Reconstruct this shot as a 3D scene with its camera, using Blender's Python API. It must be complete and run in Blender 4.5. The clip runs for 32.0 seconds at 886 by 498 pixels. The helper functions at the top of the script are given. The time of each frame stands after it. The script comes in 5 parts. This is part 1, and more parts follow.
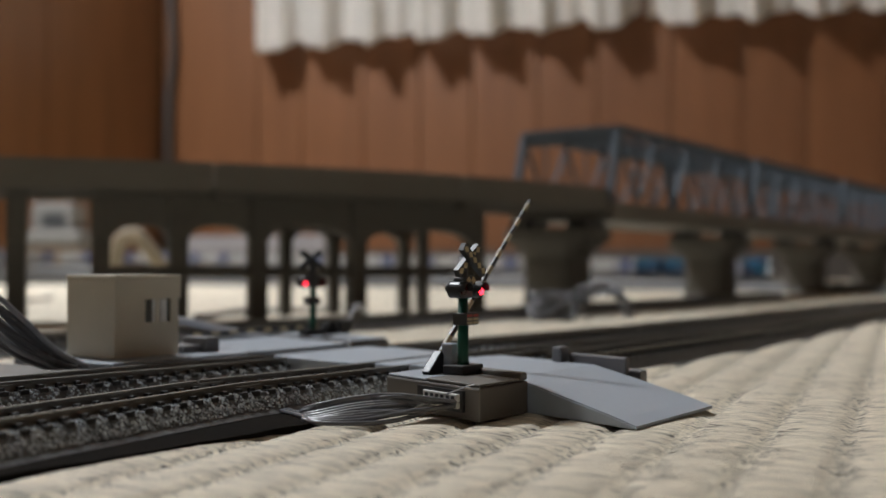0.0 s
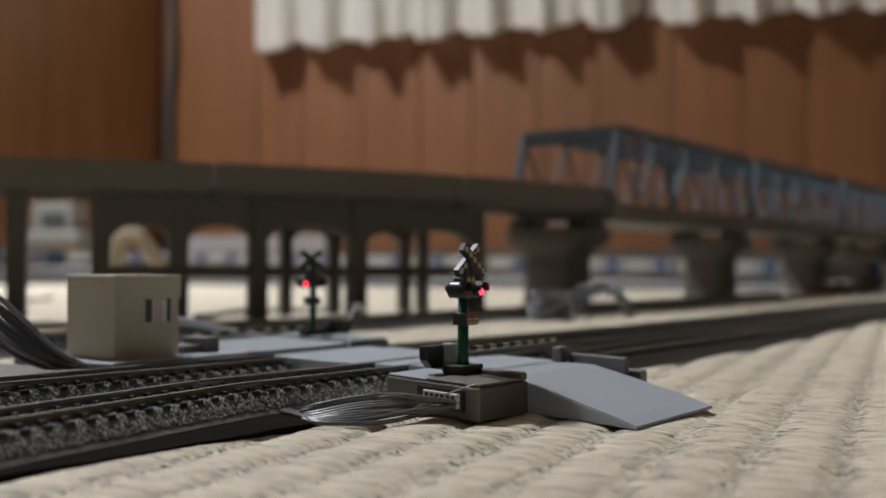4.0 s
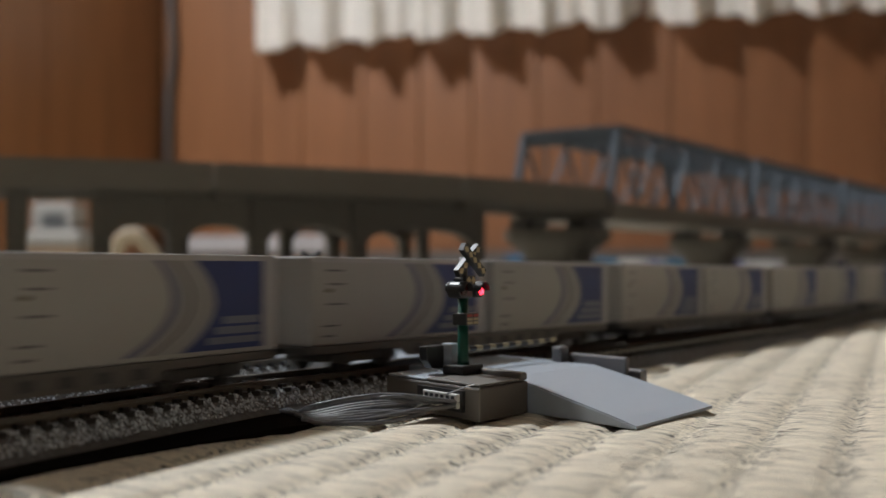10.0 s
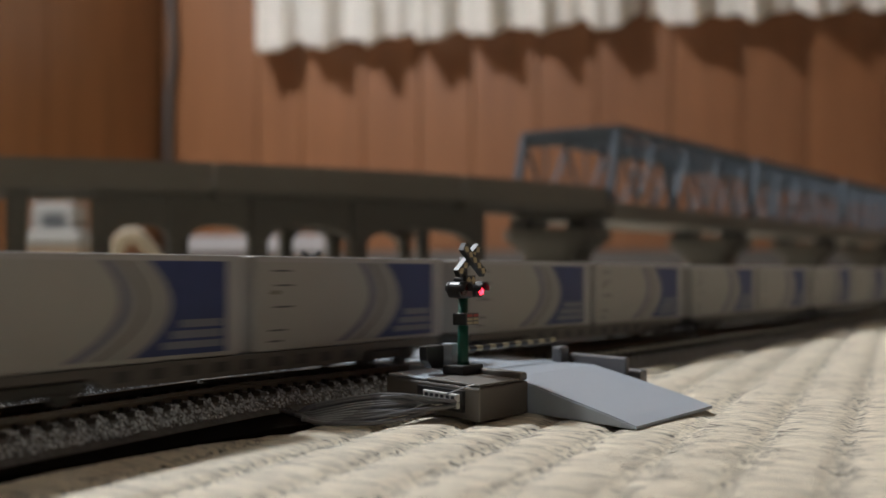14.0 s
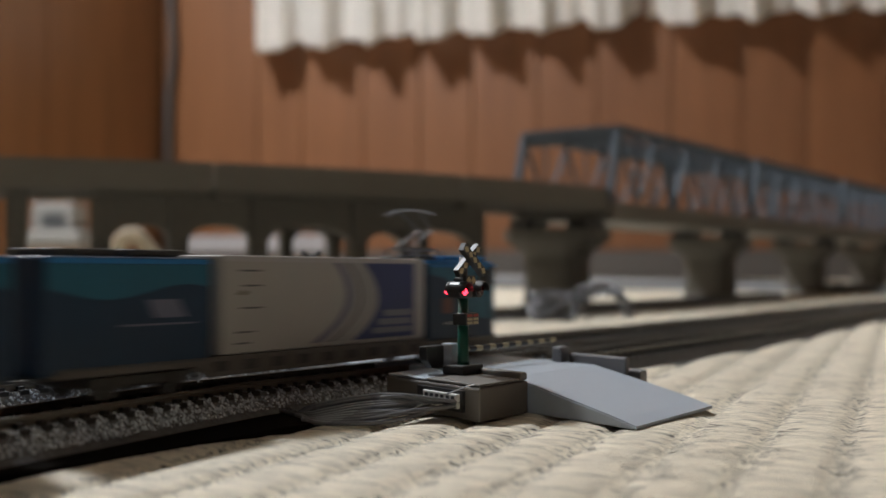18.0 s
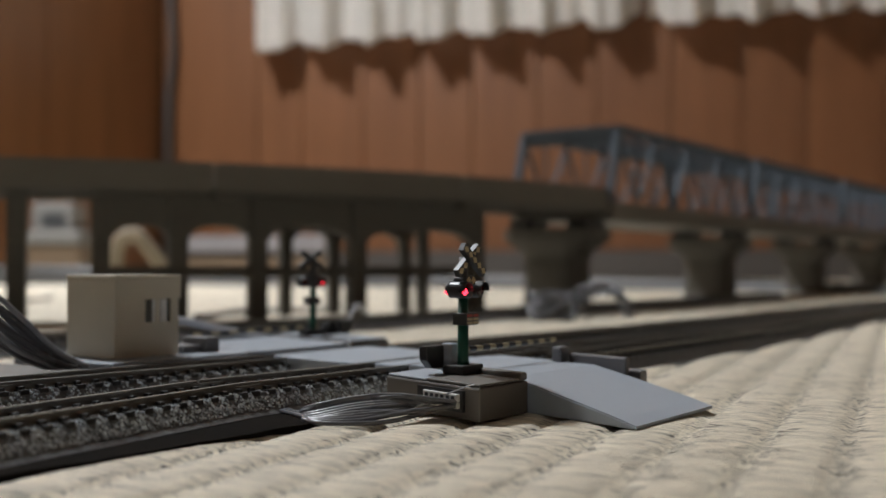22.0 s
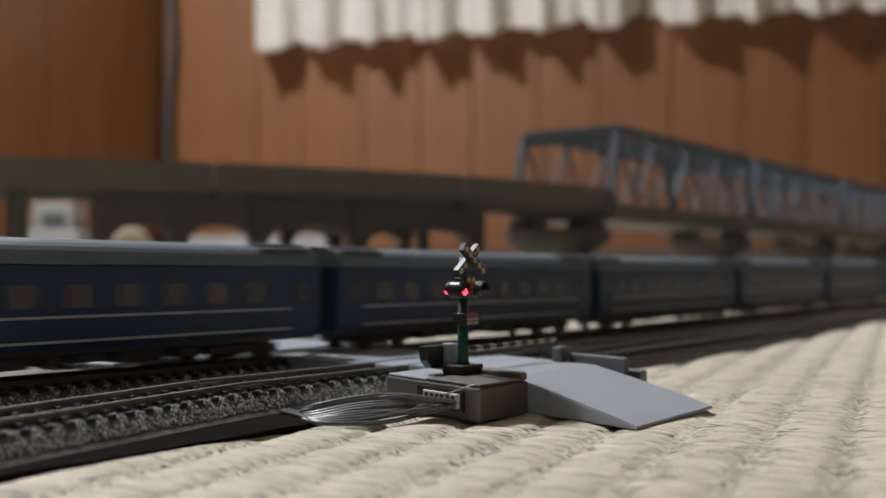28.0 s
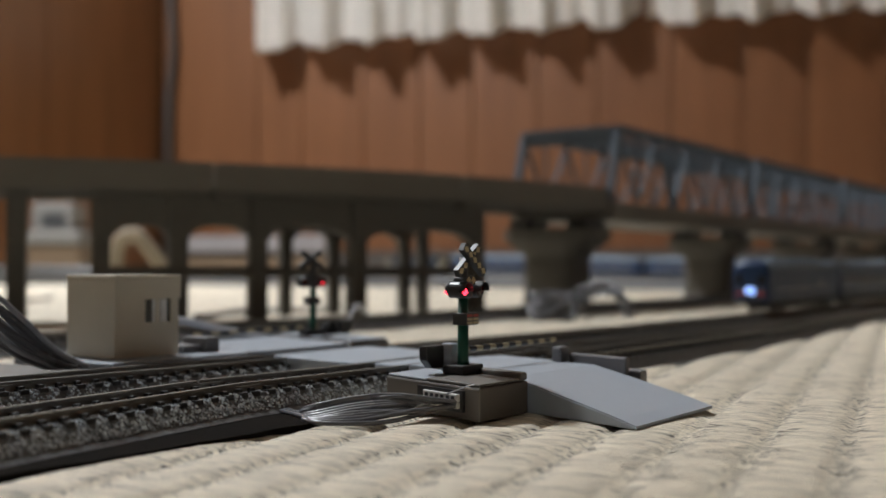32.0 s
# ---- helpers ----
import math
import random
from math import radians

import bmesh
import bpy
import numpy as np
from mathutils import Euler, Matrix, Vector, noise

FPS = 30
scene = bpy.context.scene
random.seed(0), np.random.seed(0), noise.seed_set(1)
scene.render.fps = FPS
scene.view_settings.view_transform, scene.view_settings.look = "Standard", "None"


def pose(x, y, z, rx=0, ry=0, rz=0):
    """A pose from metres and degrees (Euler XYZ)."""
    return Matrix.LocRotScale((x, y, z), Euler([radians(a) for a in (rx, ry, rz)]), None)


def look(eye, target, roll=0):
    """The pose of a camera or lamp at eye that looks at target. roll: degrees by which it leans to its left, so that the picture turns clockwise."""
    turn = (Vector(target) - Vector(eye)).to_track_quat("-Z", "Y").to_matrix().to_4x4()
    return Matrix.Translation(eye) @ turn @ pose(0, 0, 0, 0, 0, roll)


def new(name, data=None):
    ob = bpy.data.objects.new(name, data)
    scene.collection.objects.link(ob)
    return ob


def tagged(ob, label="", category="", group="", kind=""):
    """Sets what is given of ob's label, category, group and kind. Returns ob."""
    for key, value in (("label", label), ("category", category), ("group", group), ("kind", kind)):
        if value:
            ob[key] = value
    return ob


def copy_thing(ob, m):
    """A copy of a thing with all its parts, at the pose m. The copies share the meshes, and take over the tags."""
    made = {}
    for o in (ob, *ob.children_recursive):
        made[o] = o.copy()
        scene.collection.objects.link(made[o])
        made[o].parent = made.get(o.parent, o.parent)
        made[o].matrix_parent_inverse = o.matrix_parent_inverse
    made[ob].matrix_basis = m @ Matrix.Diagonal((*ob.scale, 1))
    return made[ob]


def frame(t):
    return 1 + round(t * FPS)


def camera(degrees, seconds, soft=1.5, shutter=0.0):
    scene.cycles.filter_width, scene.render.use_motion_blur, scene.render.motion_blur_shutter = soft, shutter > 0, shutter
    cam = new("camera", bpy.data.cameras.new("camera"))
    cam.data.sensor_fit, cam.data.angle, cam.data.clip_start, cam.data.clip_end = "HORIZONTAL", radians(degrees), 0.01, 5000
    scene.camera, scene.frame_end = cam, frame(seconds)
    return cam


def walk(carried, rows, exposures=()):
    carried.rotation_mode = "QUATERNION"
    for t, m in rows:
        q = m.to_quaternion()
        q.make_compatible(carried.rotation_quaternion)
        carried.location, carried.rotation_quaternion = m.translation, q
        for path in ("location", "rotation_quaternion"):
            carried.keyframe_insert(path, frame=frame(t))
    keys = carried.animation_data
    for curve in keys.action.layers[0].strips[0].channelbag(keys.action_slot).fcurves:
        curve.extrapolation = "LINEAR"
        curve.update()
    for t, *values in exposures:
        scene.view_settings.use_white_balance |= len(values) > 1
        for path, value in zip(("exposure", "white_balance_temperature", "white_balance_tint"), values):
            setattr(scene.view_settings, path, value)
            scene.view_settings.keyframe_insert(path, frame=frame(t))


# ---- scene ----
# Model railway on a tatami floor, N gauge, true size in metres.
# x runs along the ground tracks, y across them away from the camera, z up from the floor.
EYE = Vector((0.0, -0.1518, 0.0271))
TURN = radians(34.8)
AHEAD = Vector((math.cos(TURN), math.sin(TURN), 0))
ASIDE = Vector((math.sin(TURN), -math.cos(TURN), 0))
AIM = EYE + AHEAD + Vector((0, 0, 0.01743))

cam = camera(43.78, 32.0, 1.5, 0.5)
cam.data.dof.use_dof = True
cam.data.dof.focus_distance = 0.198
cam.data.dof.aperture_fstop = 17.0
cam.data.dof.aperture_blades = 0
# the clip's camera brightens a little while the dark trains fill its picture
LEVELS = [(0.0, -0.04), (7.5, -0.03), (8.0, 0.04), (9.0, 0.25), (19.0, 0.25), (20.0, 0.0), (23.0, -0.03), (24.0, 0.16), (25.0, 0.26), (30.5, 0.26), (31.0, 0.22), (32.0, 0.07)]
walk(cam, [(0.0, look(EYE, AIM)), (32.0, look(EYE, AIM))], exposures=[(t, e, 6500, 10) for t, e in LEVELS])


def spot(depth, aside, z=0.0):
    """A place by its distance ahead of the camera's stand and its offset to the side."""
    p = EYE + AHEAD * depth + ASIDE * aside
    return Vector((p.x, p.y, z))


# ---- light ----
world = bpy.data.worlds.new("room_air")
scene.world = world
world.use_nodes = True
world.node_tree.nodes["Background"].inputs[0].default_value = (1.0, 0.93, 0.85, 1)
world.node_tree.nodes["Background"].inputs[1].default_value = 0.03

LAMP = spot(1.45, -1.10, 1.94)
lamp_data = bpy.data.lights.new("ceiling_glow", "AREA")
lamp_data.shape, lamp_data.size = "DISK", 0.24
lamp_data.energy, lamp_data.color = 62.0, (0.895, 0.955, 1.015)
lamp = new("ceiling_glow", lamp_data)
lamp.matrix_world = look(LAMP, LAMP - Vector((0, 0, 1)))

# ---- materials ----
def mat(name, colour, rough=0.6, metal=0.0, vary=0.12, scale=40.0, bump=0.0, bump_scale=300.0, stretch=(1, 1, 1), coat=0.0, spec=0.5):
    m = bpy.data.materials.new(name)
    m.use_nodes = True
    nt = m.node_tree
    b = nt.nodes["Principled BSDF"]
    b.inputs["Roughness"].default_value = rough
    b.inputs["Metallic"].default_value = metal
    b.inputs["Coat Weight"].default_value = coat
    b.inputs["Specular IOR Level"].default_value = spec
    tc = nt.nodes.new("ShaderNodeTexCoord")
    mp = nt.nodes.new("ShaderNodeMapping")
    mp.inputs["Scale"].default_value = stretch
    nt.links.new(tc.outputs["Object"], mp.inputs["Vector"])
    n1 = nt.nodes.new("ShaderNodeTexNoise")
    n1.inputs["Scale"].default_value, n1.inputs["Detail"].default_value = scale, 6
    nt.links.new(mp.outputs[0], n1.inputs["Vector"])
    n2 = nt.nodes.new("ShaderNodeTexNoise")
    n2.inputs["Scale"].default_value, n2.inputs["Detail"].default_value = scale * 9, 4
    nt.links.new(mp.outputs[0], n2.inputs["Vector"])
    mix = nt.nodes.new("ShaderNodeMath")
    mix.operation = "MULTIPLY_ADD"
    nt.links.new(n2.outputs[0], mix.inputs[0])
    mix.inputs[1].default_value = 0.45
    nt.links.new(n1.outputs[0], mix.inputs[2])
    ramp = nt.nodes.new("ShaderNodeMapRange")
    ramp.inputs["From Min"].default_value, ramp.inputs["From Max"].default_value = 0.4, 1.05
    ramp.inputs["To Min"].default_value, ramp.inputs["To Max"].default_value = 1 - vary, 1 + vary
    nt.links.new(mix.outputs[0], ramp.inputs["Value"])
    mul = nt.nodes.new("ShaderNodeVectorMath")
    mul.operation = "SCALE"
    mul.inputs[0].default_value = colour
    nt.links.new(ramp.outputs[0], mul.inputs["Scale"])
    nt.links.new(mul.outputs[0], b.inputs["Base Color"])
    rr = nt.nodes.new("ShaderNodeMapRange")
    rr.inputs["To Min"].default_value, rr.inputs["To Max"].default_value = max(0.03, rough - 0.1), min(1, rough + 0.1)
    nt.links.new(n1.outputs[0], rr.inputs["Value"])
    nt.links.new(rr.outputs[0], b.inputs["Roughness"])
    if bump:
        n3 = nt.nodes.new("ShaderNodeTexNoise")
        n3.inputs["Scale"].default_value, n3.inputs["Detail"].default_value = bump_scale, 5
        nt.links.new(mp.outputs[0], n3.inputs["Vector"])
        bp = nt.nodes.new("ShaderNodeBump")
        bp.inputs["Strength"].default_value, bp.inputs["Distance"].default_value = bump, 0.3 / bump_scale
        nt.links.new(n3.outputs[0], bp.inputs["Height"])
        nt.links.new(bp.outputs[0], b.inputs["Normal"])
    return m


def glow(name, colour, strength):
    m = bpy.data.materials.new(name)
    m.use_nodes = True
    b = m.node_tree.nodes["Principled BSDF"]
    b.inputs["Base Color"].default_value = (*colour, 1)
    b.inputs["Emission Color"].default_value = (*colour, 1)
    b.inputs["Emission Strength"].default_value = strength
    return m


def rush():
    """Woven rush: fine strands running across the ribs, the shade between them painted dark, over faint large stains.
    """
    m = mat("woven_rush", (0.725, 0.645, 0.508), 0.58, vary=0.07, scale=7, spec=0.28)
    nt = m.node_tree
    b = nt.nodes["Principled BSDF"]
    tc = nt.nodes.new("ShaderNodeTexCoord")
    mp = nt.nodes.new("ShaderNodeMapping")
    mp.vector_type = "TEXTURE"
    mp.inputs["Rotation"].default_value = (0, 0, radians(12.3))
    nt.links.new(tc.outputs["Object"], mp.inputs["Vector"])
    st = nt.nodes.new("ShaderNodeMapping")
    st.inputs["Scale"].default_value = (1.0, 0.05, 1.0)
    nt.links.new(mp.outputs[0], st.inputs["Vector"])
    strands = nt.nodes.new("ShaderNodeTexNoise")
    strands.inputs["Scale"].default_value, strands.inputs["Detail"].default_value, strands.inputs["Roughness"].default_value = 2000, 3, 0.6
    nt.links.new(st.outputs[0], strands.inputs["Vector"])
    dark = nt.nodes.new("ShaderNodeTexNoise")
    dark.inputs["Scale"].default_value, dark.inputs["Detail"].default_value = 1900, 1
    st2 = nt.nodes.new("ShaderNodeMapping")
    st2.inputs["Scale"].default_value = (1.0, 0.05, 1.0)
    st2.inputs["Location"].default_value = (3.1, 1.7, 0)
    nt.links.new(mp.outputs[0], st2.inputs["Vector"])
    nt.links.new(st2.outputs[0], dark.inputs["Vector"])
    r1 = nt.nodes.new("ShaderNodeMapRange")
    r1.inputs["From Min"].default_value, r1.inputs["From Max"].default_value = 0.36, 0.60
    r1.inputs["To Min"].default_value, r1.inputs["To Max"].default_value = 0.70, 1.20
    nt.links.new(strands.outputs[0], r1.inputs["Value"])
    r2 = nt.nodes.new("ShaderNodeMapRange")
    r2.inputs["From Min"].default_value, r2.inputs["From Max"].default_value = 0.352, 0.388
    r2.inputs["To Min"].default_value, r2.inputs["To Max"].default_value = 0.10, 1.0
    # paints shade into gaps the binding thread opens between strands, once a rib
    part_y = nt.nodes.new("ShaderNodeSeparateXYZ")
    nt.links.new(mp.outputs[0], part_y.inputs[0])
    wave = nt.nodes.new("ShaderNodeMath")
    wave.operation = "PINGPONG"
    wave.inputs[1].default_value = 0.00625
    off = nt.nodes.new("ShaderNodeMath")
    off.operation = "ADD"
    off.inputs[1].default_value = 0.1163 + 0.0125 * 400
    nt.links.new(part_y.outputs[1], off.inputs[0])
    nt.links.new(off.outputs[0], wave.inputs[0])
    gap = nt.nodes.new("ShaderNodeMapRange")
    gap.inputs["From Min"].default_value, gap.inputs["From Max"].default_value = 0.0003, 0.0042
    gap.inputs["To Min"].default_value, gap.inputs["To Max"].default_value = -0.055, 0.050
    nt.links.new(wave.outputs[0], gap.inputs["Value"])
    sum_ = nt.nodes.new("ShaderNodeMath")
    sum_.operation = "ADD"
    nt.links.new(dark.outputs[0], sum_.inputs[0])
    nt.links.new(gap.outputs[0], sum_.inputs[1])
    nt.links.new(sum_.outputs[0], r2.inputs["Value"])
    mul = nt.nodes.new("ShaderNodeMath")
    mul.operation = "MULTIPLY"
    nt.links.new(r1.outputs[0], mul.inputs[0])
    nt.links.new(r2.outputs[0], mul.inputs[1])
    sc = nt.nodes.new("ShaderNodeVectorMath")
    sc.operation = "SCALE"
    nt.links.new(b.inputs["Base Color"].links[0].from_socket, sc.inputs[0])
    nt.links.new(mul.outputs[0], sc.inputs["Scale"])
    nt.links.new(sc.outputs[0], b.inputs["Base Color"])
    bp = nt.nodes.new("ShaderNodeBump")
    bp.inputs["Strength"].default_value, bp.inputs["Distance"].default_value = 1.0, 0.0005
    nt.links.new(mul.outputs[0], bp.inputs["Height"])
    nt.links.new(bp.outputs[0], b.inputs["Normal"])
    return m


TATAMI = rush()


def grain():
    """Ballast grains: each island its own grey, from near black to pale."""
    m = mat("ballast_grain", (0.2, 0.2, 0.21), 0.27, vary=0.2, scale=600, spec=0.6)
    nt = m.node_tree
    b = nt.nodes["Principled BSDF"]
    geo = nt.nodes.new("ShaderNodeNewGeometry")
    cr = nt.nodes.new("ShaderNodeValToRGB")
    e = cr.color_ramp.elements
    e[0].position, e[0].color = 0.05, (0.19, 0.208, 0.230, 1)
    e[1].position, e[1].color = 1.0, (0.88, 0.95, 1.0, 1)
    mid = e.new(0.55)
    mid.color = (0.58, 0.64, 0.71, 1)
    nt.links.new(geo.outputs["Random Per Island"], cr.inputs[0])
    nt.links.new(cr.outputs[0], b.inputs["Base Color"])
    return m


GRAIN = grain()
GREY_PLASTIC = mat("road_grey_plastic", (0.355, 0.395, 0.445), 0.42, vary=0.05, scale=60, bump=0.06, bump_scale=1500)
TAUPE = mat("warm_grey_plastic", (0.142, 0.128, 0.111), 0.5, vary=0.06, scale=60, bump=0.08, bump_scale=1500)
KERB = mat("violet_grey_plastic", (0.150, 0.145, 0.150), 0.5, vary=0.06, scale=60, bump=0.08, bump_scale=1500)
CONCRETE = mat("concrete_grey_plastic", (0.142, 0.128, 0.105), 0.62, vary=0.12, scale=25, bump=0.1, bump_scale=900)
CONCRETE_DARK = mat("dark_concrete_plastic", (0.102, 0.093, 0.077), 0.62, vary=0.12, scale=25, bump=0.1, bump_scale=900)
HUT = mat("beige_plastic", (0.68, 0.61, 0.475), 0.55, vary=0.05, scale=50, bump=0.08, bump_scale=1200)
BLACK = mat("black_plastic", (0.027, 0.027, 0.028), 0.42, vary=0.3, scale=80)
GREEN = mat("deep_green_paint", (0.006, 0.075, 0.05), 0.32, vary=0.15, scale=120)
WHITE_PAINT = mat("white_print", (0.62, 0.6, 0.56), 0.5, vary=0.1, scale=120)
YELLOW = mat("ochre_yellow_print", (0.44, 0.35, 0.20), 0.5, vary=0.15, scale=120)
CREAM = mat("cream_yellow_print", (0.40, 0.33, 0.2), 0.5, vary=0.12, scale=120)
RED_PRINT = mat("red_print", (0.30, 0.03, 0.02), 0.5)
RAIL = mat("nickel_rail", (0.165, 0.150, 0.125), 0.42, metal=0.4, vary=0.2, scale=70)
SLEEPER = mat("dark_sleeper", (0.030, 0.028, 0.027), 0.55, vary=0.25, scale=200, bump=0.2, bump_scale=2500)
BALLAST = mat("grey_ballast", (0.125, 0.124, 0.127), 0.45, vary=0.5, scale=500, bump=1.0, bump_scale=900)
STEEL_BLUE = mat("pale_blue_bridge_plastic", (0.098, 0.122, 0.150), 0.68, vary=0.1, scale=40, spec=0.3)
CABLE = mat("grey_cable_sheath", (0.135, 0.135, 0.145), 0.26, vary=0.1, scale=60)
CABLE_PALE = mat("pale_cable_sheath", (0.36, 0.37, 0.40), 0.4, vary=0.1, scale=60)
CONTAINER = mat("pale_grey_container", (0.365, 0.352, 0.33), 0.55, vary=0.04, scale=60)
FRAME_GREY = mat("container_frame_grey", (0.40, 0.385, 0.39), 0.5, vary=0.05, scale=60)
NAVY = mat("navy_print", (0.024, 0.042, 0.150), 0.5, vary=0.12, scale=60)
SLATE = mat("slate_violet_print", (0.13, 0.135, 0.20), 0.5, vary=0.08, scale=60)
FIELD_GREY = mat("field_stripe_print", (0.17, 0.18, 0.225), 0.5, vary=0.08, scale=60)
MARK = mat("grey_mark_print", (0.10, 0.10, 0.105), 0.5)
EMBLEM = mat("olive_mark_print", (0.10, 0.10, 0.045), 0.5)
SILVER_ARC = mat("silver_print", (0.30, 0.29, 0.285), 0.45, vary=0.06, scale=60)
LOCO_BLUE = mat("dark_blue_loco_paint", (0.011, 0.034, 0.072), 0.42, vary=0.12, scale=60, spec=0.3)
LOCO_TEAL = mat("teal_loco_paint", (0.014, 0.105, 0.170), 0.4, vary=0.1, scale=60, spec=0.3)
LOCO_SKY = mat("sky_blue_roof_paint", (0.016, 0.16, 0.40), 0.45, vary=0.08, scale=60, spec=0.3)
UNDER = mat("dark_underframe", (0.062, 0.058, 0.053), 0.6, vary=0.3, scale=120, bump=0.2, bump_scale=900)
SILL = mat("dusty_grey_wagon_frame", (0.115, 0.102, 0.090), 0.55, vary=0.15, scale=120)
LOCO_NIGHT = mat("very_dark_blue_loco_paint", (0.011, 0.020, 0.038), 0.4, vary=0.12, scale=60, spec=0.35)
UNDER_MATT = mat("matt_black_plastic", (0.022, 0.021, 0.021), 0.8, vary=0.2, scale=80, spec=0.15)
COACH = mat("night_blue_coach_paint", (0.020, 0.045, 0.108), 0.4, vary=0.12, scale=60, spec=0.35)
ROOF = mat("grey_coach_roof", (0.14, 0.18, 0.225), 0.5, vary=0.1, scale=60)
STRIPE = mat("pale_band_print", (0.50, 0.50, 0.52), 0.4, vary=0.05, scale=60)
LOGO_PALE = mat("dull_white_mark_print", (0.20, 0.21, 0.22), 0.5, vary=0.08, scale=60)
WINDOW = mat("dark_window_pane", (0.03, 0.028, 0.022), 0.12, vary=0.2, scale=60)
CURTAINED = mat("curtained_window_pane", (0.095, 0.082, 0.070), 0.2, vary=0.2, scale=60)
SILVER = mat("bright_metal", (0.55, 0.55, 0.56), 0.3, metal=0.9, vary=0.15, scale=200)
RED_GLOW = glow("red_lamp_glow", (1.0, 0.03, 0.06), 4.5)
HEAD_GLOW = glow("white_headlamp_glow", (0.92, 0.97, 1.0), 5.0)
HEAD_DARK = mat("unlit_headlamp", (0.25, 0.25, 0.26), 0.2)
WHEEL = mat("dark_wheel_metal", (0.06, 0.057, 0.052), 0.4, metal=0.5, vary=0.3, scale=200)
WIRE_METAL = mat("grey_pantograph_metal", (0.17, 0.17, 0.18), 0.45, metal=0.5, vary=0.15, scale=200)
BADGE = mat("dull_red_badge", (0.16, 0.06, 0.045), 0.5)
SIGN_GLOW = glow("blue_white_sign_glow", (0.30, 0.48, 1.0), 2.0)
TAIL_GLOW = glow("tail_lamp_glow", (1.0, 0.08, 0.05), 0.25)
DARK_LENS = mat("dark_red_lens", (0.05, 0.006, 0.006), 0.15)
WALLPAPER = mat("pale_wallpaper", (0.74, 0.72, 0.68), 0.8, vary=0.04, scale=5)
SLIT_PALE = mat("pale_window_frame", (0.80, 0.78, 0.74), 0.35, vary=0.2, scale=300)
# near-black for the flat strip that paints the shade beside the tracks
TRACK_SHADE = mat("black_mat_border", (0.011, 0.009, 0.0075), 0.95, vary=0.3, scale=60, bump=0.5, bump_scale=1800, spec=0.02)
CLOTH = mat("cream_curtain_cloth", (0.84, 0.80, 0.74), 0.85, vary=0.08, scale=14, bump=0.3, bump_scale=500)
LAMP_GLOW = glow("lamp_shade_glow", (0.895, 0.955, 1.0), 30.0)
PLASTER = mat("ceiling_board", (0.78, 0.77, 0.74), 0.8, vary=0.06, scale=4)
SKIRTING = mat("dull_skirting", (0.066, 0.055, 0.047), 0.6, vary=0.1, scale=12)
LEDGE = mat("pale_board_paint", (0.30, 0.275, 0.27), 0.6, vary=0.08, scale=12)
THRESHOLD = mat("tan_threshold_wood", (0.17, 0.115, 0.070), 0.5, vary=0.15, scale=14, stretch=(0.1, 1, 1))
APPLIANCE = mat("off_white_plastic", (0.20, 0.19, 0.175), 0.6, vary=0.10, scale=20)
CUSHION = mat("cream_plush", (0.42, 0.36, 0.27), 0.9, vary=0.12, scale=40, bump=0.4, bump_scale=600)
STEEL_PIPE = mat("painted_pipe", (0.060, 0.050, 0.045), 0.35, vary=0.15, scale=12)


def wood(name, colour, dark, grain=1.0):
    m = bpy.data.materials.new(name)
    m.use_nodes = True
    nt = m.node_tree
    b = nt.nodes["Principled BSDF"]
    b.inputs["Roughness"].default_value = 0.42
    tc = nt.nodes.new("ShaderNodeTexCoord")
    info = nt.nodes.new("ShaderNodeObjectInfo")
    mp = nt.nodes.new("ShaderNodeMapping")
    mp.inputs["Scale"].default_value = (9 * grain, 9 * grain, 0.7)
    add = nt.nodes.new("ShaderNodeVectorMath")
    add.operation = "ADD"
    nt.links.new(tc.outputs["Object"], add.inputs[0])
    nt.links.new(info.outputs["Random"], add.inputs[1])
    nt.links.new(add.outputs[0], mp.inputs["Vector"])
    n = nt.nodes.new("ShaderNodeTexNoise")
    n.inputs["Scale"].default_value, n.inputs["Detail"].default_value = 3.0, 8
    nt.links.new(mp.outputs[0], n.inputs["Vector"])
    cr = nt.nodes.new("ShaderNodeValToRGB")
    cr.color_ramp.elements[0].position, cr.color_ramp.elements[0].color = 0.3, (*dark, 1)
    cr.color_ramp.elements[1].position, cr.color_ramp.elements[1].color = 0.72, (*colour, 1)
    nt.links.new(n.outputs[0], cr.inputs[0])
    mr = nt.nodes.new("ShaderNodeMapRange")
    mr.inputs["To Min"].default_value, mr.inputs["To Max"].default_value = 0.94, 1.06
    nt.links.new(info.outputs["Random"], mr.inputs["Value"])
    sc = nt.nodes.new("ShaderNodeVectorMath")
    sc.operation = "SCALE"
    nt.links.new(cr.outputs[0], sc.inputs[0])
    nt.links.new(mr.outputs[0], sc.inputs["Scale"])
    nt.links.new(sc.outputs[0], b.inputs["Base Color"])
    return m


PLY = wood("varnished_plywood", (0.180, 0.071, 0.0262), (0.138, 0.052, 0.0180))
PLY_DARK = wood("darker_plywood_door", (0.186, 0.075, 0.0255), (0.132, 0.052, 0.0165))


